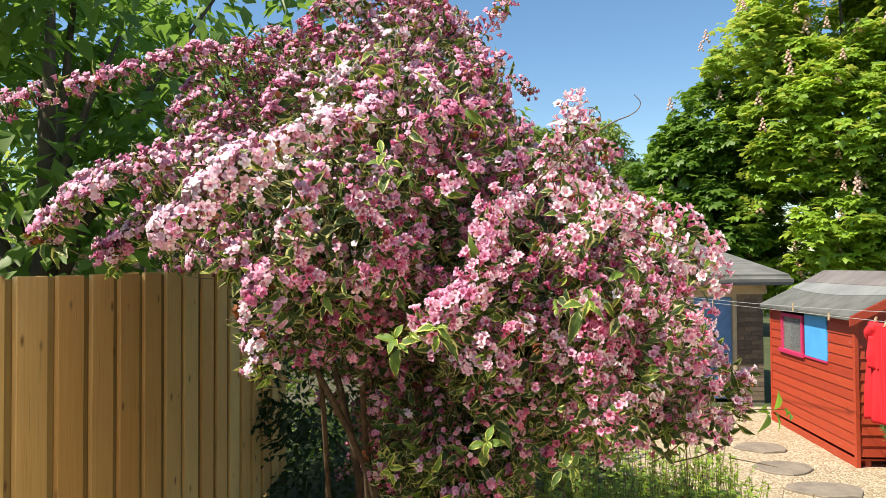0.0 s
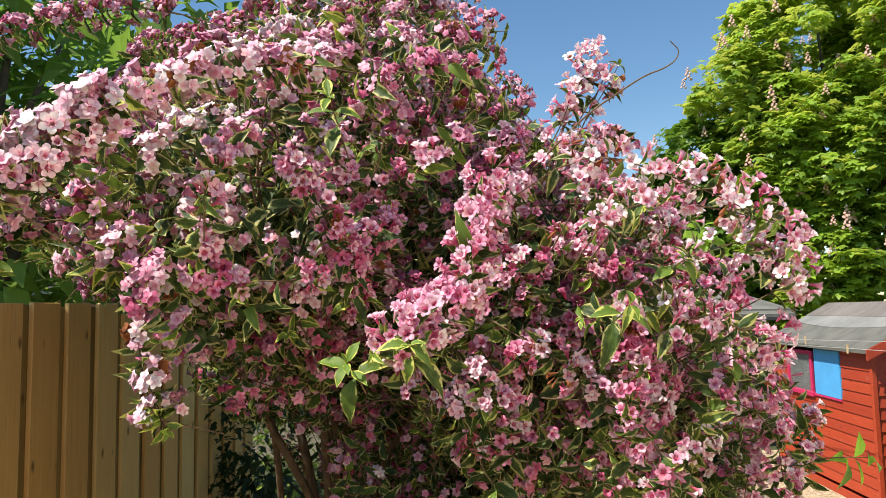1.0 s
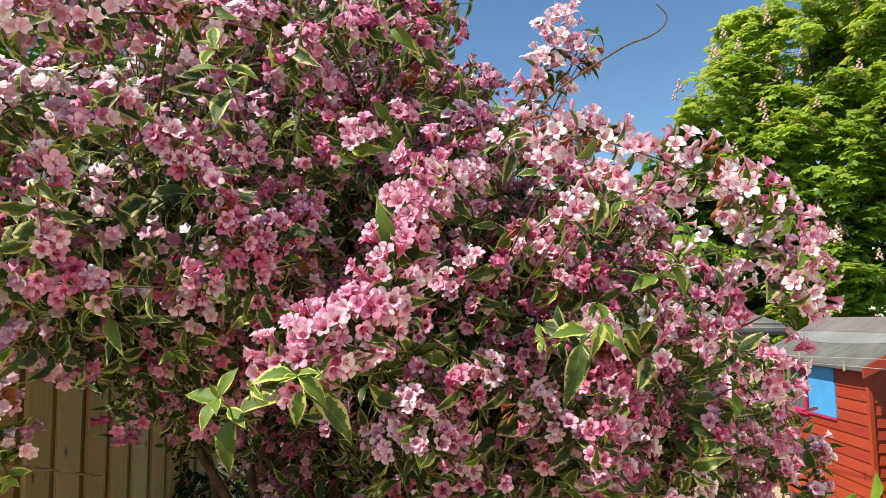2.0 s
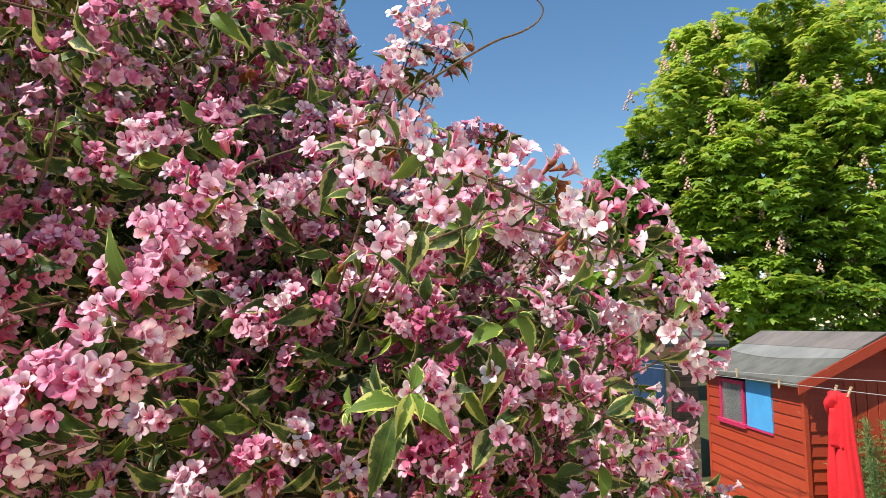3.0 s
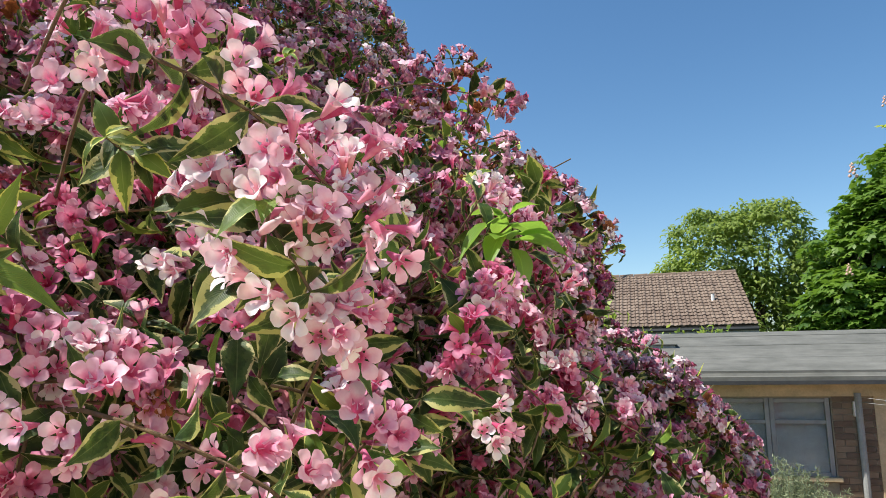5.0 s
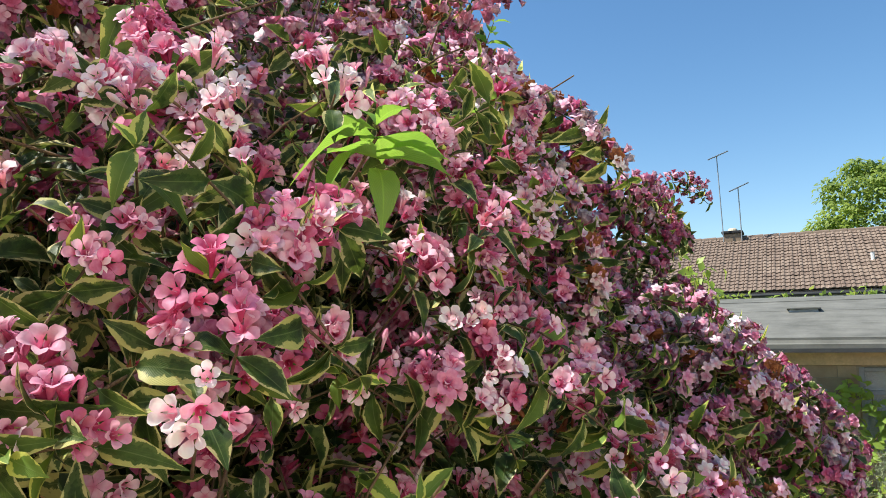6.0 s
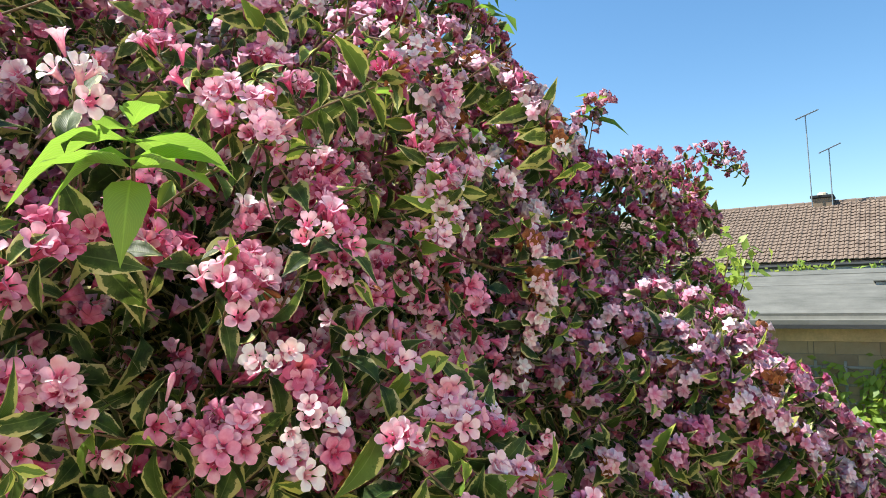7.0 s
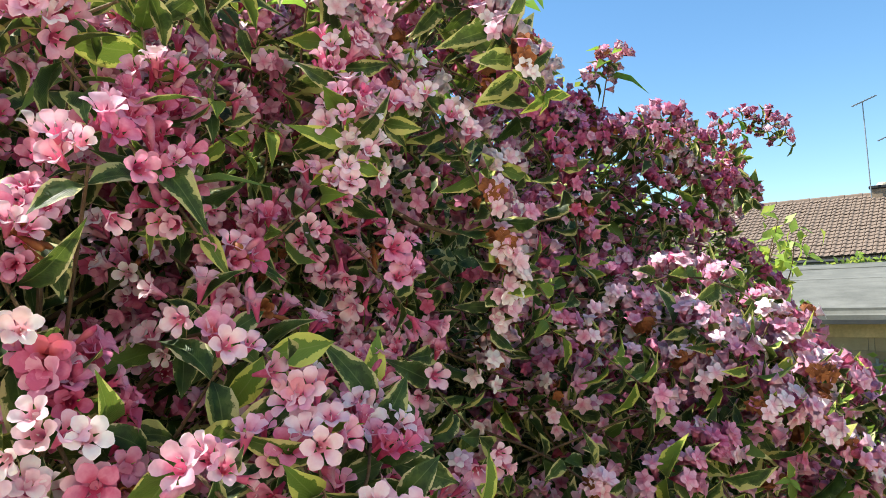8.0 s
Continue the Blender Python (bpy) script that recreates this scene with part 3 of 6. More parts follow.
def make_slab(x, y, rx, ry, turn, seed):
    rng = random.Random(seed)
    pts = []
    for k in range(14):
        a = k * math.tau / 14
        q = 1 + rng.uniform(-0.10, 0.10)
        px, py = rx * q * math.cos(a), ry * q * math.sin(a)
        pts.append((x + px * math.cos(turn) - py * math.sin(turn), y + px * math.sin(turn) + py * math.cos(turn)))
    z = ground_height(x, y)
    bm = prism(pts, 2, z - 0.02, z + 0.034)
    bmesh.ops.bevel(bm, geom=[e for e in bm.edges if all(v.co.z > z + 0.03 for v in e.verts)], offset=0.008, segments=1, affect="EDGES")
    return tagged(part("stepping_stone", bm, M_SLAB, label="grey-brown irregular stone slab set in gravel"), category="stepping stone", group="stepping stones")


for i, row in enumerate(((3.68, 7.95, 0.30, 0.26, 0.2), (3.76, 7.20, 0.36, 0.24, -0.1), (3.5, 6.4, 0.34, 0.26, 0.3), (3.8, 8.8, 0.30, 0.24, 0.0))):
    make_slab(*row, i)


# ---- garden shed ----
SX, SY0, SY1, SW, SE, SR = 4.5, 8.0, 10.36, 1.54, 1.655, 2.045


def make_shed():
    shed = thing("garden_shed", "small red-stained shiplap garden shed with grey felt roof", "shed", at=(SX, SY0, 0))
    def add(*a, **k):
        return under(part(*a, **k), shed)
    bm = bmesh.new()
    for x in (SX + 0.12, SX + SW / 2, SX + SW - 0.12):
        add_box(bm, (x - 0.03, SY0 + 0.02, 0.0), (x + 0.03, SY1 - 0.02, 0.075))
    add("floor_bearer", bm, M_RED)
    # the side wall towards the path, board over board
    n, h = 13, (SE - 0.14) / 13
    for i in range(n):
        z = 0.14 + i * h
        prof = [(SX - 0.017, z - 0.006), (SX + 0.012, z - 0.006), (SX + 0.012, z + h), (SX - 0.005, z + h), (SX - 0.012, z + h * 0.5)]
        holes = [(8.62, 10.0)] if 1.08 < z + h / 2 < 1.60 else []
        y = SY0 + 0.02
        for a, b in holes + [(SY1 - 0.02, None)]:
            add("board", prism(prof, 1, y, a), M_RED)
            y = b
    for i in range(n):
        z = 0.14 + i * h
        prof = [(SX + SW + 0.022, z - 0.012), (SX + SW - 0.012, z - 0.012), (SX + SW - 0.012, z + h), (SX + SW + 0.004, z + h)]
        add("board", prism(prof, 1, SY0 + 0.02, SY1 - 0.02), M_RED)
    add("base_board", box((SX - 0.018, SY0 + 0.0, 0.005), (SX + 0.004, SY1 - 0.0, 0.095), 0.004), M_RED)
    # the gable with its door
    for i in range(19):
        z = 0.14 + i * h
        top = min(z + h, SR - 0.06)
        if z > SR - 0.1:
            break
        def half(zz):
            return SW / 2 if zz < SE else SW / 2 * (1 - (zz - SE) / (SR - SE))
        w0, w1 = half(z), half(top)
        cx = SX + SW / 2
        for y, s in ((SY0, -1), (SY1, 1)):
            spans = [(-1, 1)]
            if s < 0 and z < 1.57:
                spans = [(-1, -0.50), (0.48, 1)]
            for a, b in spans:
                bm = bmesh.new()
                q = [(cx + a * w0, y + s * 0.022, z - 0.012), (cx + b * w0, y + s * 0.022, z - 0.012), (cx + b * w1, y + s * 0.004, top), (cx + a * w1, y + s * 0.004, top)]
                front = [bm.verts.new(p) for p in q]
                back = [bm.verts.new((p[0], y - s * 0.012, p[2])) for p in q]
                bm.faces.new(front)
                bm.faces.new(back[::-1])
                for k in range(4):
                    j = (k + 1) % 4
                    bm.faces.new((front[k], front[j], back[j], back[k]))
                add("board", bm, M_RED)
    door = add("door", box((SX + 0.385, SY0 - 0.005, 0.08), (SX + 1.14, SY0 + 0.02, 1.66)), M_RED, label="tongue-and-groove red shed door")
    for k in range(7):
        x = SX + 0.388 + k * 0.107
        under(part("plank", box((x, SY0 - 0.018, 0.085), (x + 0.101, SY0 - 0.006, 1.655), 0.003), M_RED), door)
    # corner posts and barge boards
    for x in (SX - 0.012, SX + SW - 0.028):
        add("corner_post", box((x - 0.012, SY0 - 0.03, 0.0), (x + 0.036, SY0 + 0.02, SE)), M_RED)
        add("corner_post", box((x - 0.012, SY1 - 0.02, 0.0), (x + 0.052, SY1 + 0.03, SE)), M_RED)
    ov = 0.12
    sl = (SR - SE) / (SW / 2)
    cx = SX + SW / 2
    for s in (-1, 1):
        e = cx + s * (SW / 2 + ov)
        ze = SE - sl * ov
        prof = [(cx, SR - 0.06), (cx, SR + 0.042), (e, ze + 0.042), (e, ze - 0.06)]
        add("barge_board", prism(prof, 1, SY0 - 0.156, SY0 - 0.133), M_RED)
        roof = [(cx, SR + 0.02), (cx, SR + 0.045), (e, ze + 0.045), (e, ze + 0.005)]
        sheet = add("roof", prism(roof, 1, SY0 - 0.13, SY1 + 0.13), M_FELT, label="grey mineral felt roof slope")
        # a lapped strip of paler felt along the slope
        a, b = 0.27, 0.50
        q = [(cx + s * (SW / 2 + ov) * t, SR + 0.047 + (ze - SR) * t) for t in (a, b)]
        strip = [(q[0][0], q[0][1]), (q[0][0], q[0][1] + 0.006), (q[1][0], q[1][1] + 0.006), (q[1][0], q[1][1])]
        bm = bmesh.new()
        ring = []
        for k in range(13):
            y = SY0 - 0.132 + (SY1 - SY0 + 0.264) * k / 12
            sag = 0.10 * math.sin(math.pi * k / 12)
            row = []
            for t in (a + sag * 0.6, b + sag):
                for up in (0.047, 0.054):
                    row.append(bm.verts.new((cx + s * (SW / 2 + ov) * t, y, SR + up + (ze - SR) * t)))
            ring.append(row)
        for r0, r1 in zip(ring, ring[1:]):
            for i, j in ((0, 1), (1, 3), (3, 2), (2, 0)):
                bm.faces.new((r0[i], r0[j], r1[j], r1[i]))
        for r in (ring[0], ring[-1]):
            bm.faces.new((r[0], r[1], r[3], r[2]))
        under(part("felt_strip", bm, M_FELT3, label="paler lapped felt strip"), shed)
    cap = [(cx - 0.30, SR + 0.060 - sl * 0.30), (cx, SR + 0.070), (cx + 0.30, SR + 0.060 - sl * 0.30), (cx + 0.30, SR + 0.050 - sl * 0.30), (cx, SR + 0.056), (cx - 0.30, SR + 0.050 - sl * 0.30)]
    add("ridge_felt", prism(cap, 1, SY0 - 0.128, SY1 + 0.128), M_FELTR)
    # window: a glazed light in a pink frame and a blue panel beside it
    ya, yb, yc, yd, zb, zt = 8.64, 9.24, 9.29, 9.97, 1.06, 1.55
    win = add("window", box((SX + 0.0, yc, zb), (SX + 0.012, yd, zt)), M_DARK, label="small dark window in a pink frame")
    for lo, hi in (((SX - 0.032, yc, zb), (SX + 0.0, yc + 0.05, zt)), ((SX - 0.032, yd - 0.05, zb), (SX + 0.0, yd, zt)),
                   ((SX - 0.032, yc + 0.05, zt - 0.045), (SX + 0.0, yd - 0.05, zt)), ((SX - 0.050, yc - 0.04, zb - 0.04), (SX + 0.0, yd + 0.05, zb + 0.012))):
        under(part("window_frame", box(lo, hi, 0.004), M_PINK), win)
    under(part("pane", box((SX - 0.014, yc + 0.05, zb + 0.012), (SX - 0.008, yd - 0.05, zt - 0.045), 0.0), M_GLASS), win)
    under(part("net_curtain", box((SX - 0.006, yc + 0.05, zb + 0.012), (SX - 0.002, yd - 0.05, zt - 0.045), 0.0), M_NET), win)
    pan = add("window_panel", box((SX - 0.020, ya, zb), (SX + 0.012, yb, zt + 0.03)), M_BLUEP, label="bright blue board filling the other window")
    for lo, hi in (((SX - 0.030, ya - 0.012, zb - 0.022), (SX + 0.01, yb + 0.01, zb - 0.002)),):
        under(part("window_frame", box(lo, hi, 0.003), M_PINK), pan)
    add("floor", box((SX + 0.02, SY0 + 0.02, 0.076), (SX + SW - 0.02, SY1 - 0.02, 0.095), 0.0), M_RED)
    shed.rotation_euler[2] = radians(-3.5)
    return shed


make_shed()


# ---- low outbuilding ----
BX0, BX1, BY0, BY1, BE = -3.4, 5.15, 11.85, 14.6, 1.86


def make_outbuilding():
    b = thing("outbuilding", "low block outbuilding with a wide grey felt roof and cream fascia", "outbuilding", at=(BX0, BY0, 0))
    def add(*a, **k):
        return under(part(*a, **k), b)
    # front wall in pieces round the door and the windows
    openings = [(3.97, 4.72, 0.0, 1.74), (2.02, 3.42, 0.75, 1.70)]
    def wall_piece(x0, x1, z0, z1):
        add("wall", box((x0, BY0, z0), (x1, BY0 + 0.20, z1), 0.0), M_MORTAR)
    wall_piece(BX0, 2.02, -0.05, BE)
    wall_piece(2.02, 3.42, -0.05, 0.75)
    wall_piece(2.02, 3.42, 1.70, BE)
    wall_piece(3.42, 3.97, -0.05, BE)
    wall_piece(3.97, 4.72, 1.74, BE)
    wall_piece(4.72, BX1, -0.05, BE)
    add("wall", box((BX0, BY0 + 0.2, -0.05), (BX0 + 0.2, BY1, BE), 0.0), M_MORTAR)
    add("wall", box((BX1 - 0.2, BY0 + 0.2, -0.05), (BX1, BY1, BE), 0.0), M_MORTAR)
    add("wall", box((BX0 + 0.2, BY1 - 0.2, -0.05), (BX1 - 0.2, BY1, BE), 0.0), M_MORTAR)
    # door
    d = add("door", box((4.03, BY0 + 0.06, 0.02), (4.66, BY0 + 0.10, 1.68)), M_DOORB, label="faded blue boarded door")
    for k in range(6):
        x = 4.033 + k * 0.104
        under(part("plank", box((x, BY0 + 0.045, 0.03), (x + 0.1028, BY0 + 0.058, 1.675), 0.001), M_DOORB), d)
    under(part("handle", box((4.09, BY0 + 0.01, 0.85), (4.115, BY0 + 0.045, 0.97)), M_METAL, label="dark metal pull"), d)
    for lo, hi in (((3.90, BY0 - 0.02, 0.0), (4.03, BY0 + 0.12, 1.74)), ((4.66, BY0 - 0.02, 0.0), (4.72, BY0 + 0.12, 1.74)), ((4.03, BY0 - 0.02, 1.68), (4.66, BY0 + 0.12, 1.74))):
        add("door_frame", box(lo, hi), M_CREAM, label="cream door frame")
    # window in four lights
    w = add("window", box((2.02, BY0 + 0.15, 0.75), (3.42, BY0 + 0.17, 1.70), 0.0), M_CURT, label="grey timber window with pale curtains")
    for x in (2.02, 2.66, 2.72, 3.36):
        under(part("window_frame", box((x, BY0 + 0.02, 0.75), (x + 0.055, BY0 + 0.09, 1.70)), M_GREYP), w)
    for z in (0.75, 1.38, 1.645):
        for x0, x1 in ((2.075, 2.66), (2.775, 3.36)):
            under(part("window_frame", box((x0, BY0 + 0.025, z), (x1, BY0 + 0.085, z + 0.05)), M_GREYP), w)
    for x0, x1 in ((2.075, 2.66), (2.775, 3.36)):
        for z0, z1 in ((0.80, 1.38), (1.43, 1.645)):
            ob = under(part("pane", box((x0, BY0 + 0.05, z0), (x1, BY0 + 0.055, z1), 0.0), M_GLASS), w)
            ob.visible_shadow = False
    under(part("window_sill", box((1.97, BY0 - 0.06, 0.70), (3.47, BY0 + 0.02, 0.75)), M_CREAM), w)
    # fascia, soffit, roof
    add("fascia", box((BX0 - 0.3, BY0 - 0.04, BE - 0.14), (BX1 + 0.05, BY0 - 0.01, BE + 0.02)), M_CREAM, label="cream timber fascia")
    add("soffit", box((BX0 - 0.35, BY0 - 0.36, BE + 0.02), (BX1 + 0.28, BY0 + 0.25, BE + 0.05), 0.0), M_GREYP)
    ex0, ex1, ey, tz, ty, hx = BX0 - 0.4, BX1 + 0.32, BY0 - 0.40, 2.63, BY1 - 0.6, 4.95
    bm = bmesh.new()
    z0, z1 = BE + 0.05, BE + 0.16
    low = [bm.verts.new(p) for p in ((ex0, ey, z0), (ex1, ey, z0), (ex1, BY1 + 0.3, z0), (ex0, BY1 + 0.3, z0))]
    mid = [bm.verts.new(p) for p in ((ex0, ey, z1), (ex1, ey, z1), (ex1, BY1 + 0.3, z1), (ex0, BY1 + 0.3, z1))]
    top = [bm.verts.new(p) for p in ((ex0, ty, tz), (hx - 0.15, ty, tz), (hx - 0.15, ty + 0.3, tz), (ex0, ty + 0.3, tz))]
    bm.faces.new(low[::-1])
    for r0, r1 in ((low, mid), (mid, top)):
        for i in range(4):
            j = (i + 1) % 4
            bm.faces.new((r0[i], r0[j], r1[j], r1[i]))
    bm.faces.new(top)
    bmesh.ops.bevel(bm, geom=[e for e in bm.edges if all(abs(v.co.z - z1) < 1e-4 for v in e.verts)], offset=0.05, segments=3, affect="EDGES")
    roof = add("roof", bm, M_FELT2, label="grey felt roof with rolled edge")
    add("drip_edge", box((ex0 + 0.02, ey - 0.012, z0 - 0.035), (ex1 - 0.02, ey + 0.02, z0 + 0.012), 0.0), M_GUTTER, label="dark drip strip under the roof edge")
    # lapped seams of the felt
    for t in (0.30, 0.60, 0.86):
        y, z = ey + (ty - ey) * t, z1 + (tz - z1) * t
        seam = [(y, z + 0.001), (y + 0.10, z + 0.10 * (tz - z1) / (ty - ey) + 0.001), (y + 0.10, z + 0.10 * (tz - z1) / (ty - ey) + 0.010), (y, z + 0.012)]
        under(part("felt_seam", prism(seam, 0, ex0 + 0.05, ex1 - 0.1 - 0.75 * t), M_FELT2), b)
    vy, vz = 12.9, z1 + (tz - z1) * (12.9 - ey) / (ty - ey) - 0.02
    vent = add("roof_vent", box((1.33, vy, vz - 0.08), (1.68, vy + 0.22, vz + 0.07), 0.006), M_GREYP, label="small raised grey roof vent box")
    under(part("vent_cap", box((1.30, vy - 0.03, vz + 0.07), (1.71, vy + 0.26, vz + 0.092), 0.004), M_FELT2), vent)
    add("soil_pipe", tube([(3.72, BY0 - 0.05, 0.0), (3.72, BY0 - 0.05, BE - 0.1)], 0.04, 10), M_GREYP, label="grey vertical waste pipe")
    add("cable_box", box((3.66, BY0 - 0.06, 1.48), (3.70, BY0, 1.66)), M_WHITE)
    # bricks and blocks of the front wall
    def course(name, x0, x1, z0, z1, bw, bh, material):
        meshes = {}
        r = 0
        z = z0
        while z + bh <= z1 + 1e-6:
            x = x0 - (bw / 2 if r % 2 else 0)
            while x < x1 - 0.03:
                a, c = max(x, x0), min(x + bw, x1)
                if c - a > 0.04:
                    key = round(c - a, 3)
                    if key not in meshes:
                        me = bpy.data.meshes.new(name)
                        bm = box((0.005, -0.012, 0.005), (c - a - 0.005, 0.0, bh - 0.005), 0.0)
                        bm.to_mesh(me)
                        bm.free()
                        me.materials.append(material)
                        meshes[key] = me
                    ob = new(name, meshes[key])
                    ob.location = (a, BY0, z)
                    under(ob, b)
                x += bw
            z += bh
            r += 1
    return b, course


outbuilding, brick_course = make_outbuilding()


# ---- house beyond ----
def make_house():
    y0, y1, x0, x1, ze, zr = 22.4, 29.6, -16.0, 4.25, 3.17, 5.03
    yr = (y0 + y1) / 2
    h = thing("house", "low brick house with a brown concrete-tiled roof", "house", at=(x0, y0, 0))
    def add(*a, **k):
        return under(part(*a, **k), h)
    add("wall", box((x0 + 0.3, y0 + 0.4, -0.1), (x1 - 0.25, y1 - 0.4, ze - 0.08), 0.0), M_HBRICK, label="red brick wall")
    for s, ya in ((0, y0), (1, y1)):
        prof = [(ya, ze - 0.12), (ya, ze), (yr, zr), (yr, zr - 0.12)]
        add("roof", prism(prof, 0, x0, x1), M_TILE, label="underlay slope of the tiled roof")
    add("gable", prism([(y0 + 0.4, ze - 0.1), (y1 - 0.4, ze - 0.1), (yr, zr - 0.16)], 0, x1 - 0.45, x1 - 0.25), M_HBRICK)
    add("gutter", tube([(x0, y0 - 0.05, ze - 0.10), (x1, y0 - 0.05, ze - 0.08)], 0.045, 8), M_GUTTER, label="dark plastic gutter")
    add("fascia", box((x0, y0 + 0.01, ze - 0.30), (x1, y0 + 0.04, ze - 0.10), 0.0), M_GREYP)
    # tiles in courses
    run = math.hypot(yr - y0, zr - ze)
    rows, tw = 18, 0.225
    up = Vector((0, yr - y0, zr - ze)).normalized()
    nrm = Vector((0, -up.z, up.y))
    me = bpy.data.meshes.new("roof_tile")
    bm = bmesh.new()
    L = run / rows + 0.06
    prof = [(0, 0.010), (0.04, 0.036), (0.075, 0.036), (0.11, 0.010), (0.15, 0.010), (0.18, 0.024), (0.215, 0.024), (0.223, 0.0), (0, 0.0)]
    lo = [bm.verts.new((x, 0, z + 0.035)) for x, z in prof]
    hi = [bm.verts.new((x, L, z + 0.004)) for x, z in prof]
    for i in range(len(prof)):
        j = (i + 1) % len(prof)
        bm.faces.new((lo[i], lo[j], hi[j], hi[i]))
    bm.faces.new(lo[::-1])
    bm.faces.new(hi)
    bmesh.ops.recalc_face_normals(bm, faces=bm.faces)
    bm.to_mesh(me)
    v = np.array([q.co for q in bm.verts])
    bm.faces.ensure_lookup_table()
    tri = [[l.vert.index for l in t] for t in bm.calc_loop_triangles()]
    bm.free()
    me.materials.append(M_TILE)
    V, F, n = [], [], 0
    B = Matrix((Vector((1, 0, 0)), up, nrm)).transposed()
    cols = int((x1 - x0) / tw)
    Bn = np.array(B)
    for r in range(rows):
        base = Vector((0, y0 - 0.05, ze)) + up * (run / rows * r)
        for c in range(cols):
            x = x1 - (c + 1) * tw
            jig = RNG.uniform(-0.006, 0.006)
            p = np.array((x, base.y, base.z + jig))
            if c < 16:
                ob = new("roof_tile", me)
                ob.matrix_world = Matrix.Translation(p) @ B.to_4x4()
                under(ob, h)
            else:
                V.append(v @ Bn.T + p)
                F.append(np.array(tri) + n)
                n += len(v)
    far = raw_mesh("roof_tiles", np.concatenate(V), np.concatenate(F), smooth=False)
    under(part("roof_tiles", far, M_TILE, label="brown interlocking concrete tiles", kind="stuff"), h)
    bm = bmesh.new()
    x = x0
    while x < x1 - 0.05:
        add_tube(bm, [(x, yr, zr + 0.0), (min(x + 0.44, x1), yr, zr + 0.015)], 0.10, 8)
        x += 0.45
    add("ridge_tiles", bm, M_TILE)
    cx = -0.22
    ch = add("chimney", box((cx - 0.26, yr - 0.30, zr - 0.5), (cx + 0.26, yr + 0.30, zr + 0.16), 0.01), M_DBRICK, label="brown brick chimney stack with pale pot")
    under(part("chimney_cap", box((cx - 0.31, yr - 0.35, zr + 0.16), (cx + 0.31, yr + 0.35, zr + 0.25), 0.02), M_DARK), ch)
    under(part("chimney_pot", tube([(cx, yr, zr + 0.25), (cx, yr, zr + 0.33), (cx, yr, zr + 0.36)], [0.16, 0.13, 0.09], 12), M_PLASTER, label="squat cream pot"), ch)
    for x, top, tilt, arm in ((cx - 0.24, 2.62, -0.06, 0.34), (cx + 0.28, 1.55, -0.02, 0.30)):
        pole = add("aerial", tube([(x, yr - 0.45, zr - 0.1), (x + tilt, yr - 0.45, zr + top)], 0.018, 6), M_METAL, label="television aerial on a thin mast")
        under(part("boom", tube([(x + tilt - 0.25, yr - 0.6, zr + top - 0.12), (x + tilt + arm, yr - 0.3, zr + top + 0.16)], 0.018, 5), M_METAL), pole)
        for k in range(7):
            q = k / 6
            p = Vector((x + tilt - 0.2 + q * (arm + 0.15), yr - 0.6 + q * 0.28, zr + top - 0.11 + q * 0.25))
            under(part("element", tube([p + Vector((-0.03, 0.13, 0)), p + Vector((0.03, -0.13, 0))], 0.010, 4), M_METAL), pole)
    for k, x in enumerate((2.2, -0.4, -3.2, -6.2)):
        w = add("window", box((x - 0.75, y0 + 0.36, ze - 1.25), (x + 0.75, y0 + 0.41, ze - 0.16)), M_GREYP, label="white-framed dark window")
        for s in (0, 1):
            under(part("pane", box((x - 0.68 + s * 0.71, y0 + 0.33, ze - 1.18), (x - 0.03 + s * 0.71, y0 + 0.355, ze - 0.23), 0.0), M_DARK), w)
    add("roof_flash", tube([(3.3, 23.9, 3.75), (3.3, 23.9, 4.18), (3.3, 23.9, 4.2)], [0.05, 0.05, 0.065], 8), M_WHITE, label="white roof vent pipe")
    return h


make_house()


# ---- fence ----
FX0, FS, FZ = -1.63, 0.02, 2.18


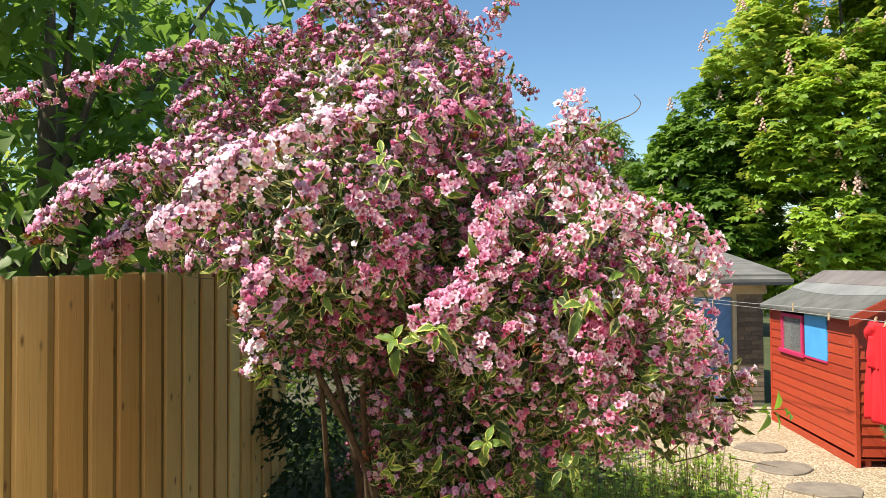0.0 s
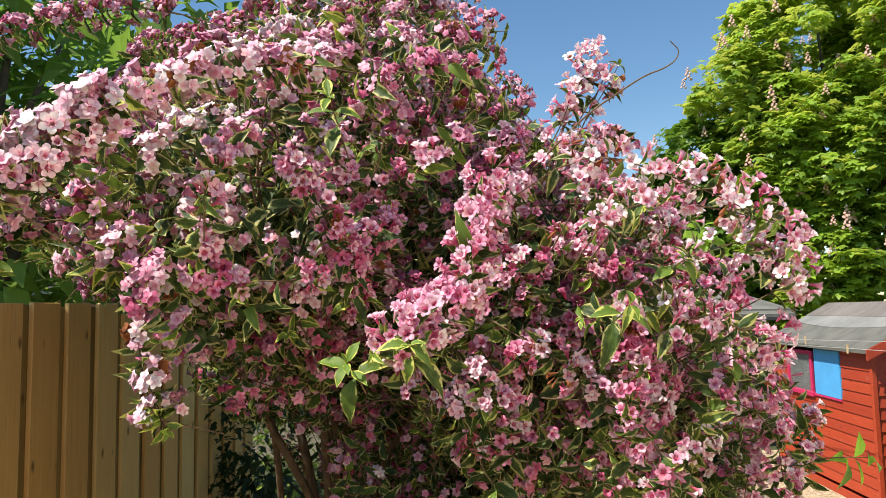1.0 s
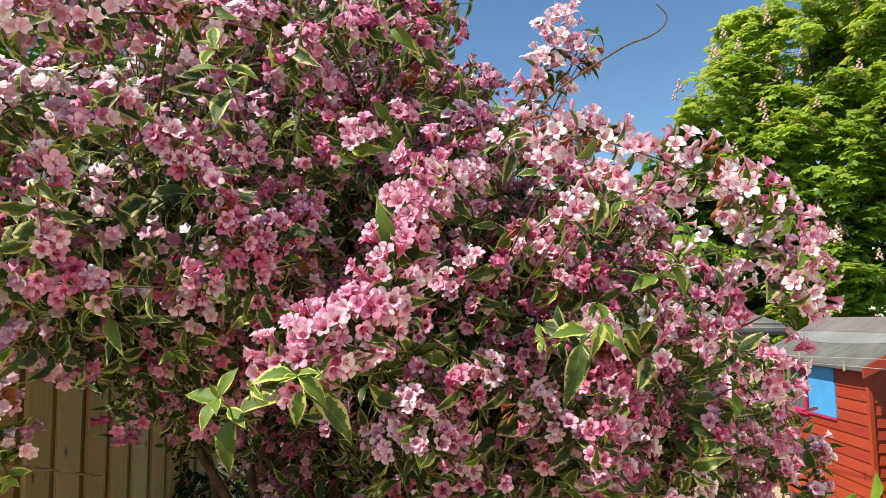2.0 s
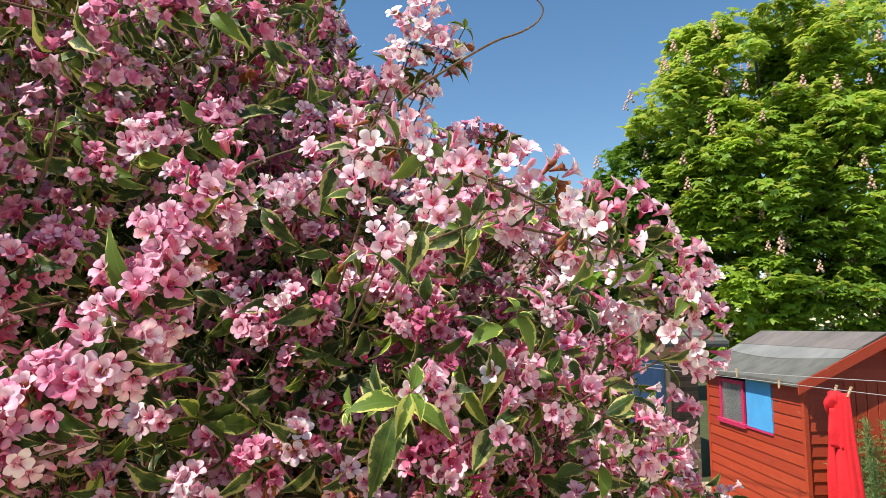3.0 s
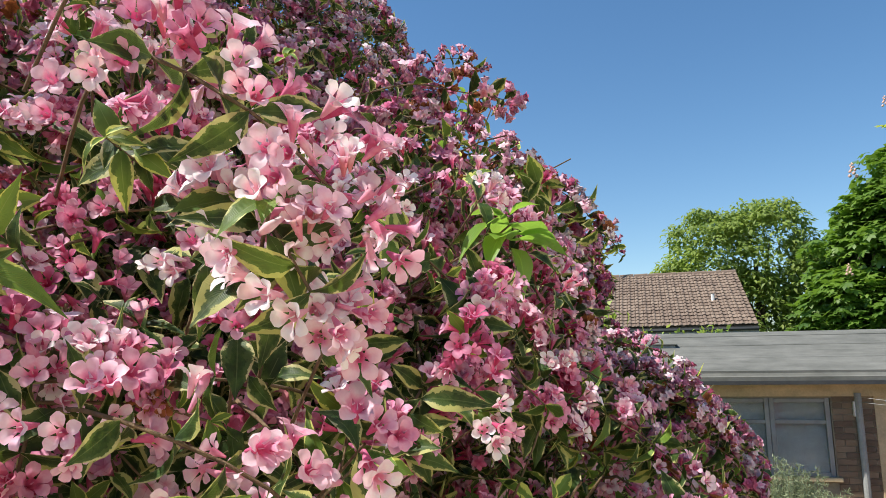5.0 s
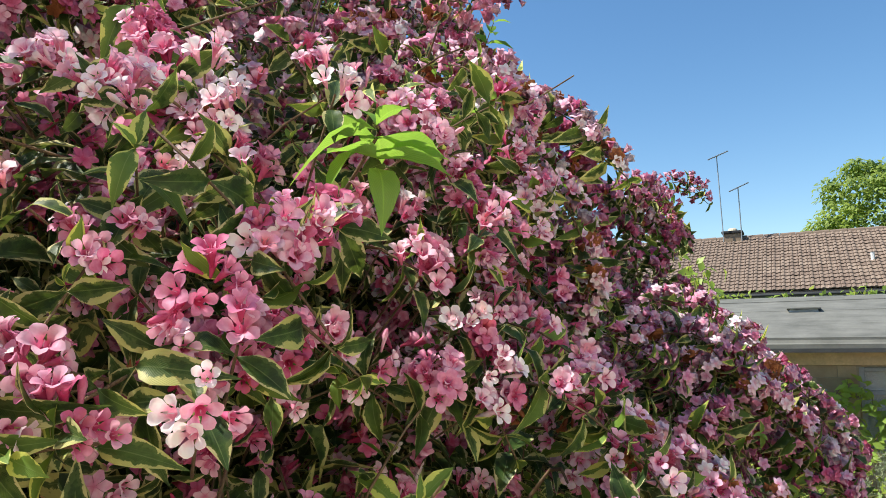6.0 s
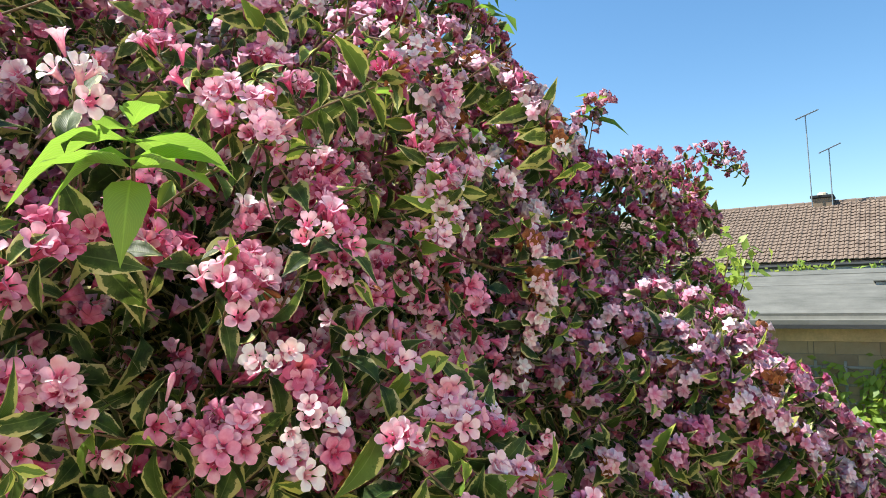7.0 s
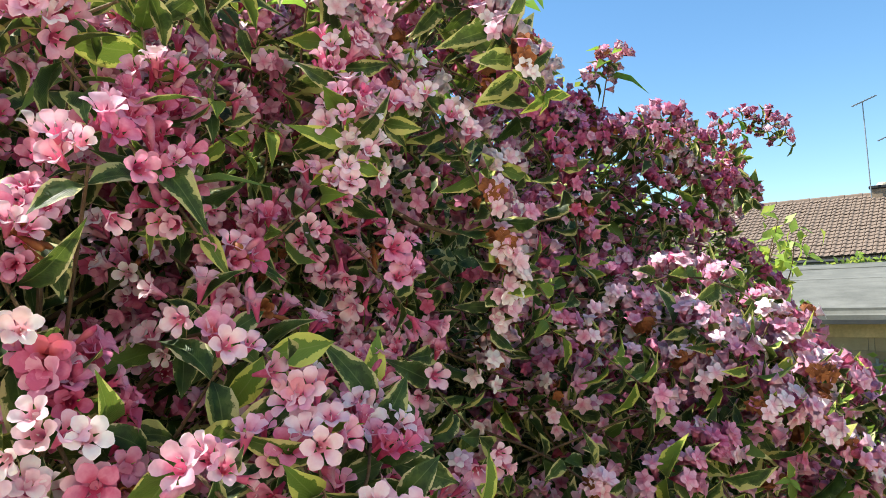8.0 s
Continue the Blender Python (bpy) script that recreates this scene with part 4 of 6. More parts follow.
def make_fence():
    f = thing("fence", "new softwood board-on-board fence with knotty amber boards", "fence", at=(FX0 + FS * 4, 4.0, 0))
    ang = math.atan2(FS, 1)
    pitch, bw = 0.279, 0.202
    y_end = 7.1725
    along = Vector((math.sin(ang), math.cos(ang), 0))
    end = Vector((FX0 + FS * y_end, y_end, 0))
    meshes = []
    for k in range(4):
        me = bpy.data.meshes.new("board")
        half = bw / 2 + (0.002 * k if k < 3 else 0.028)
        bm = box((-0.011, -half, 0.0), (0.011, half, 1.95), 0.003)
        bm.to_mesh(me)
        bm.free()
        # back boards take the darker colour that paints shade between the front boards
        me.materials.append(M_FENCE_SHADE if k == 3 else M_FENCE)
        meshes.append(me)
    n = 28
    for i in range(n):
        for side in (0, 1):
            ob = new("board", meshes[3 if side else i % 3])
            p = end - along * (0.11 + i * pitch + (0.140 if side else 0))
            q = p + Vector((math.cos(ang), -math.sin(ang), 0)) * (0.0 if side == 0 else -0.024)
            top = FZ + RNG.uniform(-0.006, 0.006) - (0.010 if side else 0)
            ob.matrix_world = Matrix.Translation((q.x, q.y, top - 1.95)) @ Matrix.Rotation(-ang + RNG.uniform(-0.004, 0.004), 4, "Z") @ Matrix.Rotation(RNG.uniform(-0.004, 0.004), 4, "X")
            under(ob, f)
    for z in (0.45, 1.1, 1.85):
        a, b = end - along * 0.02, end - along * (n * pitch)
        off = Vector((math.cos(ang), -math.sin(ang), 0)) * -0.082
        bm = box((-0.045, 0, z - 0.04), (0.045, (b - a).length, z + 0.04), 0.002)
        under(part("rail", bm, M_FENCE, m=Matrix.Translation(b + off) @ Matrix.Rotation(-ang, 4, "Z")), f)
    for d in (0.06, 1.9, 3.8, 5.7):
        p = end - along * d - Vector((math.cos(ang), -math.sin(ang), 0)) * 0.20
        under(part("post", box((-0.045, -0.045, -0.1), (0.045, 0.045, 2.05), 0.006), M_FENCE, m=Matrix.Translation(p) @ Matrix.Rotation(-ang, 4, "Z")), f)
    return f


make_fence()


# ---- unseen pale wall beside the walk, added to bounce sunlight on to the fence ----
def make_bounce_wall():
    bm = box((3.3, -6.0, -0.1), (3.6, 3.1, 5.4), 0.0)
    return tagged(part("wall_east", bm, M_UNSEENWALL, label="added pale wall out of view that bounces sunlight to the fence", kind="structure"), category="wall")


make_bounce_wall()
# a second unseen wall, added to close the place behind the walk
tagged(part("wall_south", box((-3.0, -6.3, -0.1), (3.6, -6.0, 3.0), 0.0), M_UNSEENWALL, label="added pale wall out of view that closes the south side", kind="structure"), category="wall")

# ---- the weigela ----
LOBES = np.array([
    (-0.17, 4.28, 2.28, 0.70, 1.34, 1.51),
    (-0.11, 3.19, 2.38, 0.68, 0.81, 0.67),
    (0.48, 3.02, 1.98, 0.53, 0.68, 0.53),
    (0.74, 3.28, 1.56, 0.62, 0.58, 0.62),
    (0.32, 3.16, 1.40, 0.42, 0.48, 0.50),
    (0.79, 4.35, 1.52, 0.73, 0.84, 0.73),
    (0.53, 4.86, 2.00, 0.57, 0.81, 0.74),
    (-0.66, 3.00, 2.38, 0.42, 0.50, 0.30),
    (-0.28, 2.70, 2.26, 0.46, 0.56, 0.34),
    (-0.75, 4.40, 2.60, 0.65, 1.00, 0.90),
    (0.48, 3.64, 2.29, 0.59, 0.81, 0.46),
])


def bare(p):
    """Where no leaf hangs: in front of the fence, and low down where the stems show."""
    run = p[1] - 0.228
    return p[2] < 0.85 or p[2] < 1.50 and p[0] > 0.50 or p[2] < 2.19 and p[0] < 0.227 - 0.31 * run or p[2] < 1.72 and p[1] < 4.6 and p[0] < 0.227 - 0.13 * run


def depth_in(p, skip=-1):
    """How deep a place lies in the lobes: under 1 inside one of them."""
    q = (((p - LOBES[:, :3]) / LOBES[:, 3:]) ** 2).sum(1)
    if skip >= 0:
        q[skip] = 9
    return q.min()


WALK = np.array(((0.30, 1.30), (1.60, 2.90)))


def far_from_walk(p):
    """Past a good metre from the path's line, where small shapes need few faces."""
    d = WALK[1] - WALK[0]
    t = min(1, max(0, (p[:2] - WALK[0]) @ d / (d @ d)))
    return ((p[:2] - WALK[0] - t * d) ** 2).sum() + (p[2] - 2.15) ** 2 > 0.85


# hollows between the branches
HOLLOWS = np.array([(0.07, 2.55, 2.20, 0.17), (0.37, 2.70, 2.36, 0.15), (-0.10, 2.50, 2.33, 0.11), (0.36, 2.45, 1.97, 0.13), (-0.18, 2.40, 2.08, 0.11), (0.51, 3.05, 2.49, 0.17), (0.76, 2.60, 2.21, 0.12), (0.72, 2.50, 2.06, 0.11)])


class Shrub:
    def __init__(self):
        self.flowers, self.leaves, self.dry = Batch(FLOWERS), Batch(LEAVES), Batch(FLOWERS)
        self.green = Batch(LEAVES)
        self.twigs = Twigs()

    def flower(self, p, face, tint, size=None, k=None):
        rng = RNG
        if bare(p):
            return
        size = size or rng.uniform(0.0215, 0.0300)
        if k is None:
            k = rng.choice(6, p=(0.18, 0.20, 0.22, 0.19, 0.12, 0.09))
            if far_from_walk(p):
                k = 6 + int(rng.random() < 0.35)
        face = unit(face + 0.35 * unit(p - np.array((0.1, 3.9, 1.7))) + rng.normal(0, 0.12, 3))
        self.flowers.add(k, basis(face, rng.uniform(0, 6.3)) * size, p, float(np.clip(tint + rng.normal(0, 0.20), 0, 1)))

    def leaf(self, p, out, top, size, tint, green=False, inner=False, wide=1.0):
        """out: the way the leaf points; top: the way its upper side looks."""
        if bare(p):
            return
        y = unit(out)
        x = unit(np.cross(y, top))
        z = np.cross(x, y)
        (self.green if green else self.leaves).add(5 + RNG.integers(2) if inner or far_from_walk(p) else RNG.integers(5), np.stack([x * wide, y, z], 1) * size, p, tint)

    def cluster(self, p, out, n, tint, spread=0.035):
        """A truss of flowers round a shoot tip."""
        for _ in range(n):
            d = unit(out + RNG.normal(0, 0.62, 3))
            self.flower(p + d * RNG.uniform(0.6, 1.25) * spread, unit(d + 0.25 * out + RNG.normal(0, 0.15, 3)), tint)
        if RNG.random() < (0.10 if p[0] > 0.7 and 2.9 < p[1] < 4.2 else 0.055):
            for _ in range(RNG.integers(3, 7)):
                d = unit(out + RNG.normal(0, 0.8, 3))
                self.dry.add(7 if far_from_walk(p) else 5 if RNG.random() < 0.7 else 4, basis(unit(d + np.array((0, 0, -0.6))), RNG.uniform(0, 6)) * RNG.uniform(0.018, 0.027), p + d * spread * 0.8, 0.5)

    def pair(self, p, along, size, tint, turn, green=False, lift=0.35, inner=False):
        """Two leaves that stand opposite each other on a shoot."""
        B = basis(along, turn)
        for s in (-1, 1):
            out = unit(B[:, 0] * s + along * lift + RNG.normal(0, 0.15, 3) + np.array((0, 0, -0.12)))
            self.leaf(p, out, unit(along + np.array((0, 0, 0.55)) + RNG.normal(0, 0.15, 3)), size * RNG.uniform(0.8, 1.15), tint, green, inner)

    def rosette(self, p, along, size=0.085, tint=0.95, green=False, n=3):
        """The leafy young tip of a shoot."""
        along = unit(along)
        turn = RNG.uniform(0, 3)
        self.twigs.add(curve([p - along * 0.16, p - along * 0.06 + RNG.normal(0, 0.004, 3), p], 4), 0.0019, 0.0012)
        for i in range(n):
            q = p - along * (0.035 * (n - 1 - i))
            self.pair(q, along, size * (1.0 - 0.18 * i), tint if i else tint - 0.12, turn + i * 1.57, green, (0.55 if green else 0.25) + 0.45 * i / n)
        if not green:
            self.pair(p, along, size * 0.4, 0.97, turn + 0.8, green, 1.4)

    def shoot(self, pts, tint, rich=1.0, leafy=1.0, tip=0.3, first=0.2, size=0.07, thick=0.0019):
        """A flowering branch along a line: trusses and pairs of leaves at its nodes."""
        pts = np.asarray(pts)
        L = np.linalg.norm(np.diff(pts, axis=0), axis=1).sum()
        n = max(3, int(L / 0.042))
        line = curve(pts, n + 1)
        self.twigs.add(line[:: max(1, n // 8)] if n > 10 else line, thick, 0.0012)
        turn = RNG.uniform(0, 3)
        for i in range(int(n * first), n + 1):
            p = line[i]
            along = unit(line[min(i + 1, n)] - line[max(i - 1, 0)])
            turn += 1.57 + RNG.normal(0, 0.2)
            B = basis(along, turn)
            if RNG.random() < 0.90 * leafy:
                self.pair(p, along, size * RNG.uniform(0.75, 1.15), RNG.uniform(0.1, 0.8), turn + 0.78)
            if RNG.random() < 0.86 * rich:
                for s in (-1, 1):
                    out = unit(B[:, 0] * s + along * 0.35 + np.array((0, 0, 0.32)) + RNG.normal(0, 0.25, 3))
                    self.cluster(p + out * 0.02, out, RNG.integers(2, 5), tint)
        along = unit(line[-1] - line[-3])
        if RNG.random() < tip:
            self.rosette(line[-1] + along * 0.05, unit(along + np.array((0, 0, 0.25))), size * 1.05, RNG.uniform(0.80, 0.95))
        else:
            self.cluster(line[-1] + along * 0.02, along, int(RNG.integers(3, 7)), tint)

    def garland(self, line, nrm, tint, size=0.061, rich=1.0):
        """A side branch packed with blossom above, its leaves spread below and to the sides."""
        L = np.linalg.norm(np.diff(line, axis=0), axis=1).sum()
        n = max(5, int(L / 0.034))
        line = curve(line, n + 1)
        self.twigs.add(line[::2], 0.0022, 0.0012)
        up = unit(nrm + np.array((0, 0, 0.45)))
        turn = RNG.uniform(0, 3)
        for i in range(int(n * 0.28), n + 1):
            along = unit(line[min(i + 1, n)] - line[max(i - 1, 0)])
            across = unit(np.cross(along, up))
            turn += 1.57 + RNG.normal(0, 0.3)
            if RNG.random() < 0.92:
                self.pair(line[i] + up * RNG.uniform(-0.012, 0.012), along, size * RNG.uniform(0.75, 1.2), RNG.uniform(0.1, 0.95), turn)
            if RNG.random() < 0.66 * rich:
                here = tint + RNG.normal(0, 0.12)
                for s in (-1, 0, 1):
                    if RNG.random() < 0.78:
                        out = unit(up + across * s * 0.85 + RNG.normal(0, 0.22, 3))
                        self.cluster(line[i] + out * 0.016, out, int(RNG.integers(2, 5)), here, 0.026)
        along = unit(line[-1] - line[-3])
        if RNG.random() < 0.35:
            self.rosette(line[-1] + along * 0.04, unit(along + np.array((0, 0, 0.3))), size * 1.05, RNG.uniform(0.74, 0.95))
        else:
            self.cluster(line[-1] + along * 0.015, along, int(RNG.integers(3, 6)), tint, 0.028)


S = Shrub()


EYE_SIDE = np.array((1.1, 1.8, 2.2))
AREA = np.array([(l[3] * l[4] + l[4] * l[5] + l[3] * l[5]) for l in LOBES])


def on_shell(p, k, proud):
    """The place moved on to the shell of a lobe, and a little proud of it."""
    c, r = LOBES[k, :3], LOBES[k, 3:]
    d = (p - c) / r
    d = d / (np.linalg.norm(d) + 1e-9)
    return c + d * (r + proud), unit(d / r)


def bloom(p):
    """How freely the shrub flowers: least on the low, shaded side towards the path."""
    low = min(1, max(0, (p[2] - 1.65) / 0.72))
    least = 0.45 if p[0] > 0.8 and p[1] > 2.7 else 0.22
    return 1 if p[1] > 4.0 else least + (1 - least) * low


def grow_garlands(count, gap):
    """Arching side branches that ride over the shrub's shell, each with blossom packed along its upper side."""
    mids = []
    tries = 0
    while len(mids) < count and tries < 9000:
        tries += 1
        k = RNG.choice(len(LOBES), p=AREA / AREA.sum())
        p, nrm = on_shell(LOBES[k, :3] + RNG.normal(0, 1, 3) * LOBES[k, 3:], k, 0.0)
        seen = nrm @ unit(EYE_SIDE - p)
        if depth_in(p, k) < 0.97 or bare(p) or seen < -0.35 or nrm[2] < -0.45:
            continue
        if mids and (((np.array(mids) - p) ** 2).sum(1) < gap * gap).any():
            continue
        away = unit((p - np.array((-0.1, 3.9, p[2]))) * (1, 1, 0))
        run = unit(away + np.array((0, 0, -0.55)) + RNG.normal(0, 0.55, 3))
        run = unit(run - nrm * (run @ nrm))
        L = RNG.uniform(0.26, 0.62)
        lift = RNG.uniform(-0.05, 0.07)
        flare = RNG.uniform(-0.04, 0.07)
        a = p - run * L * 0.55 - nrm * 0.20
        b, _ = on_shell(p - run * L * 0.2, k, lift * 0.6 - 0.03)
        c, _ = on_shell(p + run * L * 0.25, k, lift)
        e, ne = on_shell(p + run * L * 0.62, k, lift + flare - 0.02)
        if depth_in(e, k) < 0.75 or bare(e):
            continue
        mids.append(p)
        tint = 0.48 + 0.38 * noise.noise(Vector(p) * 2.1) + RNG.normal(0, 0.15) - 0.10 * min(1, max(0, p[1] - 3.5))
        S.garland(curve([a, b, c, e], 12), nrm, tint, 0.061, bloom(p))


def fill_shrub():
    done = 0
    total = 4300
    while done < total:
        k = RNG.choice(len(LOBES), p=AREA / AREA.sum())
        done += 1
        p, nrm = on_shell(LOBES[k, :3] + RNG.normal(0, 1, 3) * LOBES[k, 3:], k, -0.11)
        if depth_in(p, k) < 0.80:
            continue
        if nrm @ unit(EYE_SIDE - p) < -0.30 and RNG.random() < 0.75:
            continue
        q = noise.noise(Vector(p) * 2.3)
        ridge = noise.noise(Vector((p[0] * 4.0, p[1] * 4.0, p[2] * 3.3)) + Vector((5, 2, 9)))
        if ridge < -0.12 and RNG.random() < 0.25 - 0.9 * ridge:
            continue
        p = p + nrm * (RNG.normal(-0.05, 0.03) + 0.24 * ridge)
        if bare(p) or (((p - HOLLOWS[:, :3]) ** 2).sum(1) < (0.70 * HOLLOWS[:, 3]) ** 2).any():
            continue
        tint = 0.44 + 0.36 * q + RNG.normal(0, 0.14) - 0.10 * min(1, max(0, p[1] - 3.5))
        side = unit(np.cross(nrm, RNG.normal(0, 1, 3)))
        start = p - nrm * 0.22 - side * 0.10 + np.array((0, 0, 0.02))
        mid = p - nrm * 0.04
        end = p + side * RNG.uniform(0.08, 0.18) + nrm * RNG.uniform(-0.02, 0.04) + np.array((0, 0, RNG.uniform(-0.10, 0.04)))
        flank = min(1, max(0, (p[0] - 0.55) / 0.3)) * min(1, max(0, (p[1] - 2.6) / 0.4)) * min(1, max(0, (4.1 - p[1]) / 0.4))
        S.shoot([start, mid, end], tint, RNG.uniform(0.20, 0.70) * bloom(p), RNG.uniform(1.0, 1.3) * (1 + 0.3 * flank), 0.22 + 0.14 * flank, 0.35, RNG.uniform(0.042, 0.065))
    # blossom deeper in, that stays in the shade
    for k, l in enumerate(LOBES):
        for _ in range(int(260 * AREA[k])):
            d = unit(RNG.normal(0, 1, 3))
            p = l[:3] + d * l[3:] * RNG.uniform(0.55, 0.86)
            if bare(p) or depth_in(p, k) < 0.5 or unit(d / l[3:]) @ unit(EYE_SIDE - p) < -0.1:
                continue
            tint = RNG.uniform(0.1, 0.55)
            for _ in range(4):
                S.flower(p + RNG.normal(0, 0.022, 3), unit(d + RNG.normal(0, 0.5, 3)), tint, None, 6 + int(RNG.random() < 0.4))
    # inner leaves that close the view into the shrub
    for k, l in enumerate(LOBES):
        for _ in range(int(1050 * AREA[k])):
            d = unit(RNG.normal(0, 1, 3))
            p = l[:3] + d * l[3:] * RNG.uniform(0.25, 0.80)
            if bare(p - np.array((0, 0, 0.06))):
                continue
            S.pair(p, unit(d + RNG.normal(0, 0.5, 3)), RNG.uniform(0.05, 0.085), RNG.uniform(0, 0.55), RNG.uniform(0, 3), inner=True)
        for _ in range(int(60 * AREA[k])):
            d = unit(RNG.normal(0, 1, 3) + np.array((0, 0, 0.4)))
            p = l[:3] + d * l[3:] * RNG.uniform(0.3, 0.7)
            if not bare(p) and not bare(p + d * 0.14) and not bare(p + d * 0.28):
                S.twigs.add(curve([p, p + d * 0.12 + RNG.normal(0, 0.03, 3), p + d * 0.26 + RNG.normal(0, 0.04, 3)], 5), 0.004, 0.0018)


fill_shrub()
grow_garlands(330, 0.150)

# long arching branches that carry the brightest blossom
ARCHES_LEADING = [
    ([(0.40, 2.60, 2.50), (0.33, 2.32, 2.38), (0.29, 2.18, 2.22), (0.24, 2.10, 2.12), (0.15, 2.06, 2.06)], 0.55),
    ([(0.10, 2.60, 2.70), (-0.10, 2.25, 2.62), (-0.32, 1.98, 2.46), (-0.44, 1.86, 2.30)], 0.72),
]
ARCHES_FENCE_SIDE = [
    ([(-0.30, 2.95, 2.95), (-0.66, 2.88, 3.03), (-1.00, 2.72, 2.89), (-1.36, 2.60, 2.76)], 0.55),
    ([(-0.40, 3.05, 2.60), (-0.66, 2.80, 2.66), (-0.88, 2.60, 2.56), (-1.03, 2.50, 2.45)], 0.50),
    ([(-0.45, 3.00, 2.40), (-0.68, 2.75, 2.42), (-0.86, 2.62, 2.34), (-0.96, 2.58, 2.26)], 0.45),
    ([(-0.35, 2.60, 2.50), (-0.62, 2.35, 2.52), (-0.86, 2.28, 2.42), (-0.98, 2.25, 2.32)], 0.60),
    ([(-0.30, 2.60, 2.25), (-0.42, 2.42, 2.20), (-0.42, 2.34, 2.05), (-0.36, 2.30, 1.92)], 0.66),
    ([(0.35, 2.60, 2.35), (0.52, 2.30, 2.42), (0.66, 2.18, 2.36), (0.80, 2.14, 2.28)], 0.85),
    ([(0.55, 2.55, 2.30), (0.78, 2.36, 2.36), (0.92, 2.34, 2.30), (1.00, 2.36, 2.22)], 0.62),
]
ARCHES_CROWN = [
    ([(0.10, 3.30, 2.80), (0.26, 3.16, 3.02), (0.34, 3.10, 3.16), (0.42, 3.10, 3.27)], 0.55),
    ([(0.15, 3.20, 2.70), (0.28, 3.06, 2.92), (0.35, 3.00, 3.00), (0.39, 3.00, 3.00)], 0.45),
    ([(0.18, 3.10, 2.55), (0.34, 2.95, 2.68), (0.42, 2.90, 2.74), (0.47, 2.90, 2.70)], 0.50),
    ([(-0.05, 3.25, 2.90), (0.02, 3.12, 3.10), (0.07, 3.10, 3.22), (0.09, 3.12, 3.34)], 0.55),
    ([(0.46, 2.70, 2.45), (0.53, 2.61, 2.56), (0.57, 2.61, 2.66), (0.61, 2.61, 2.75)], 0.90),
    ([(0.50, 2.72, 2.42), (0.56, 2.66, 2.54), (0.62, 2.64, 2.64), (0.66, 2.62, 2.69)], 0.92),
    ([(0.70, 3.40, 2.10), (0.88, 3.44, 2.22), (0.98, 3.48, 2.22), (1.04, 3.52, 2.14)], 0.40),
    ([(0.75, 3.30, 2.00), (0.92, 3.34, 2.10), (1.04, 3.38, 2.08), (1.10, 3.42, 1.98)], 0.50),
    ([(0.70, 3.70, 2.15), (0.88, 3.74, 2.28), (1.00, 3.78, 2.28), (1.06, 3.80, 2.18)], 0.35),
]
ARCHES_UPPER_FLANK = [
    ([(0.62, 3.30, 2.25), (0.76, 3.30, 2.38), (0.86, 3.34, 2.40), (0.92, 3.36, 2.34)], 0.45),
    ([(0.60, 3.00, 2.55), (0.75, 3.20, 2.68), (0.85, 3.35, 2.71), (0.92, 3.44, 2.72)], 0.55),
    ([(0.55, 3.60, 2.60), (0.80, 3.55, 2.66), (0.93, 3.52, 2.58), (0.99, 3.50, 2.53)], 0.60),
    ([(0.30, 4.10, 3.10), (0.45, 4.30, 3.24), (0.58, 4.38, 3.28), (0.66, 4.38, 3.22)], 0.50),
    ([(0.70, 5.10, 2.55), (0.90, 5.30, 2.70), (1.04, 5.38, 2.74), (1.10, 5.40, 2.68)], 0.50),
]
ARCHES_LOWER_FLANK = [
    ([(1.00, 3.95, 1.95), (1.18, 4.00, 2.03), (1.32, 4.05, 1.98), (1.42, 4.15, 1.86)], 0.55),
    ([(1.00, 4.30, 1.95), (1.20, 4.35, 2.03), (1.36, 4.40, 1.96), (1.46, 4.45, 1.84)], 0.68),
    ([(0.50, 4.45, 2.50), (0.66, 4.60, 2.66), (0.78, 4.66, 2.74), (0.83, 4.67, 2.80)], 0.50),
    ([(0.70, 4.70, 2.40), (0.86, 4.95, 2.56), (0.96, 5.10, 2.62), (1.00, 5.20, 2.60)], 0.45),
    ([(0.75, 4.30, 2.30), (0.92, 4.45, 2.50), (1.00, 4.50, 2.56), (1.04, 4.52, 2.54)], 0.45),
    ([(0.80, 3.95, 2.05), (1.05, 4.10, 2.10), (1.22, 4.16, 2.08), (1.34, 4.22, 2.00)], 0.82),
    ([(0.95, 4.20, 1.90), (1.22, 4.25, 1.92), (1.40, 4.28, 1.86), (1.50, 4.28, 1.74)], 0.75),
]
ARCHES_SKIRT = [
    ([(0.60, 2.50, 2.05), (0.78, 2.36, 2.08), (0.92, 2.40, 2.02), (0.98, 2.46, 1.92)], 0.60),
    ([(0.45, 2.50, 1.90), (0.58, 2.32, 1.90), (0.66, 2.28, 1.80), (0.68, 2.30, 1.68)], 0.58),
    ([(0.90, 2.85, 1.80), (1.02, 2.78, 1.84), (1.10, 2.76, 1.76), (1.12, 2.76, 1.64)], 0.62),
    ([(0.70, 2.60, 2.15), (0.86, 2.42, 2.24), (0.93, 2.36, 2.22), (0.98, 2.34, 2.16)], 0.95),
]
ARCHES = ARCHES_LEADING + ARCHES_FENCE_SIDE + ARCHES_CROWN + ARCHES_UPPER_FLANK + ARCHES_LOWER_FLANK + ARCHES_SKIRT
for line, tint in ARCHES + ARCHES_LEADING:
    S.shoot(line, tint, 1.25, 0.8, 0.45, 0.25, 0.056, 0.0022)
for line, tint in ARCHES_LEADING + ARCHES_FENCE_SIDE[:5] + ARCHES_LOWER_FLANK[:2] + ARCHES_LOWER_FLANK[5:]:
    S.garland(curve(line, 10), unit(np.array(line[2]) - np.array((0.1, 3.6, 1.9))), tint - 0.05)

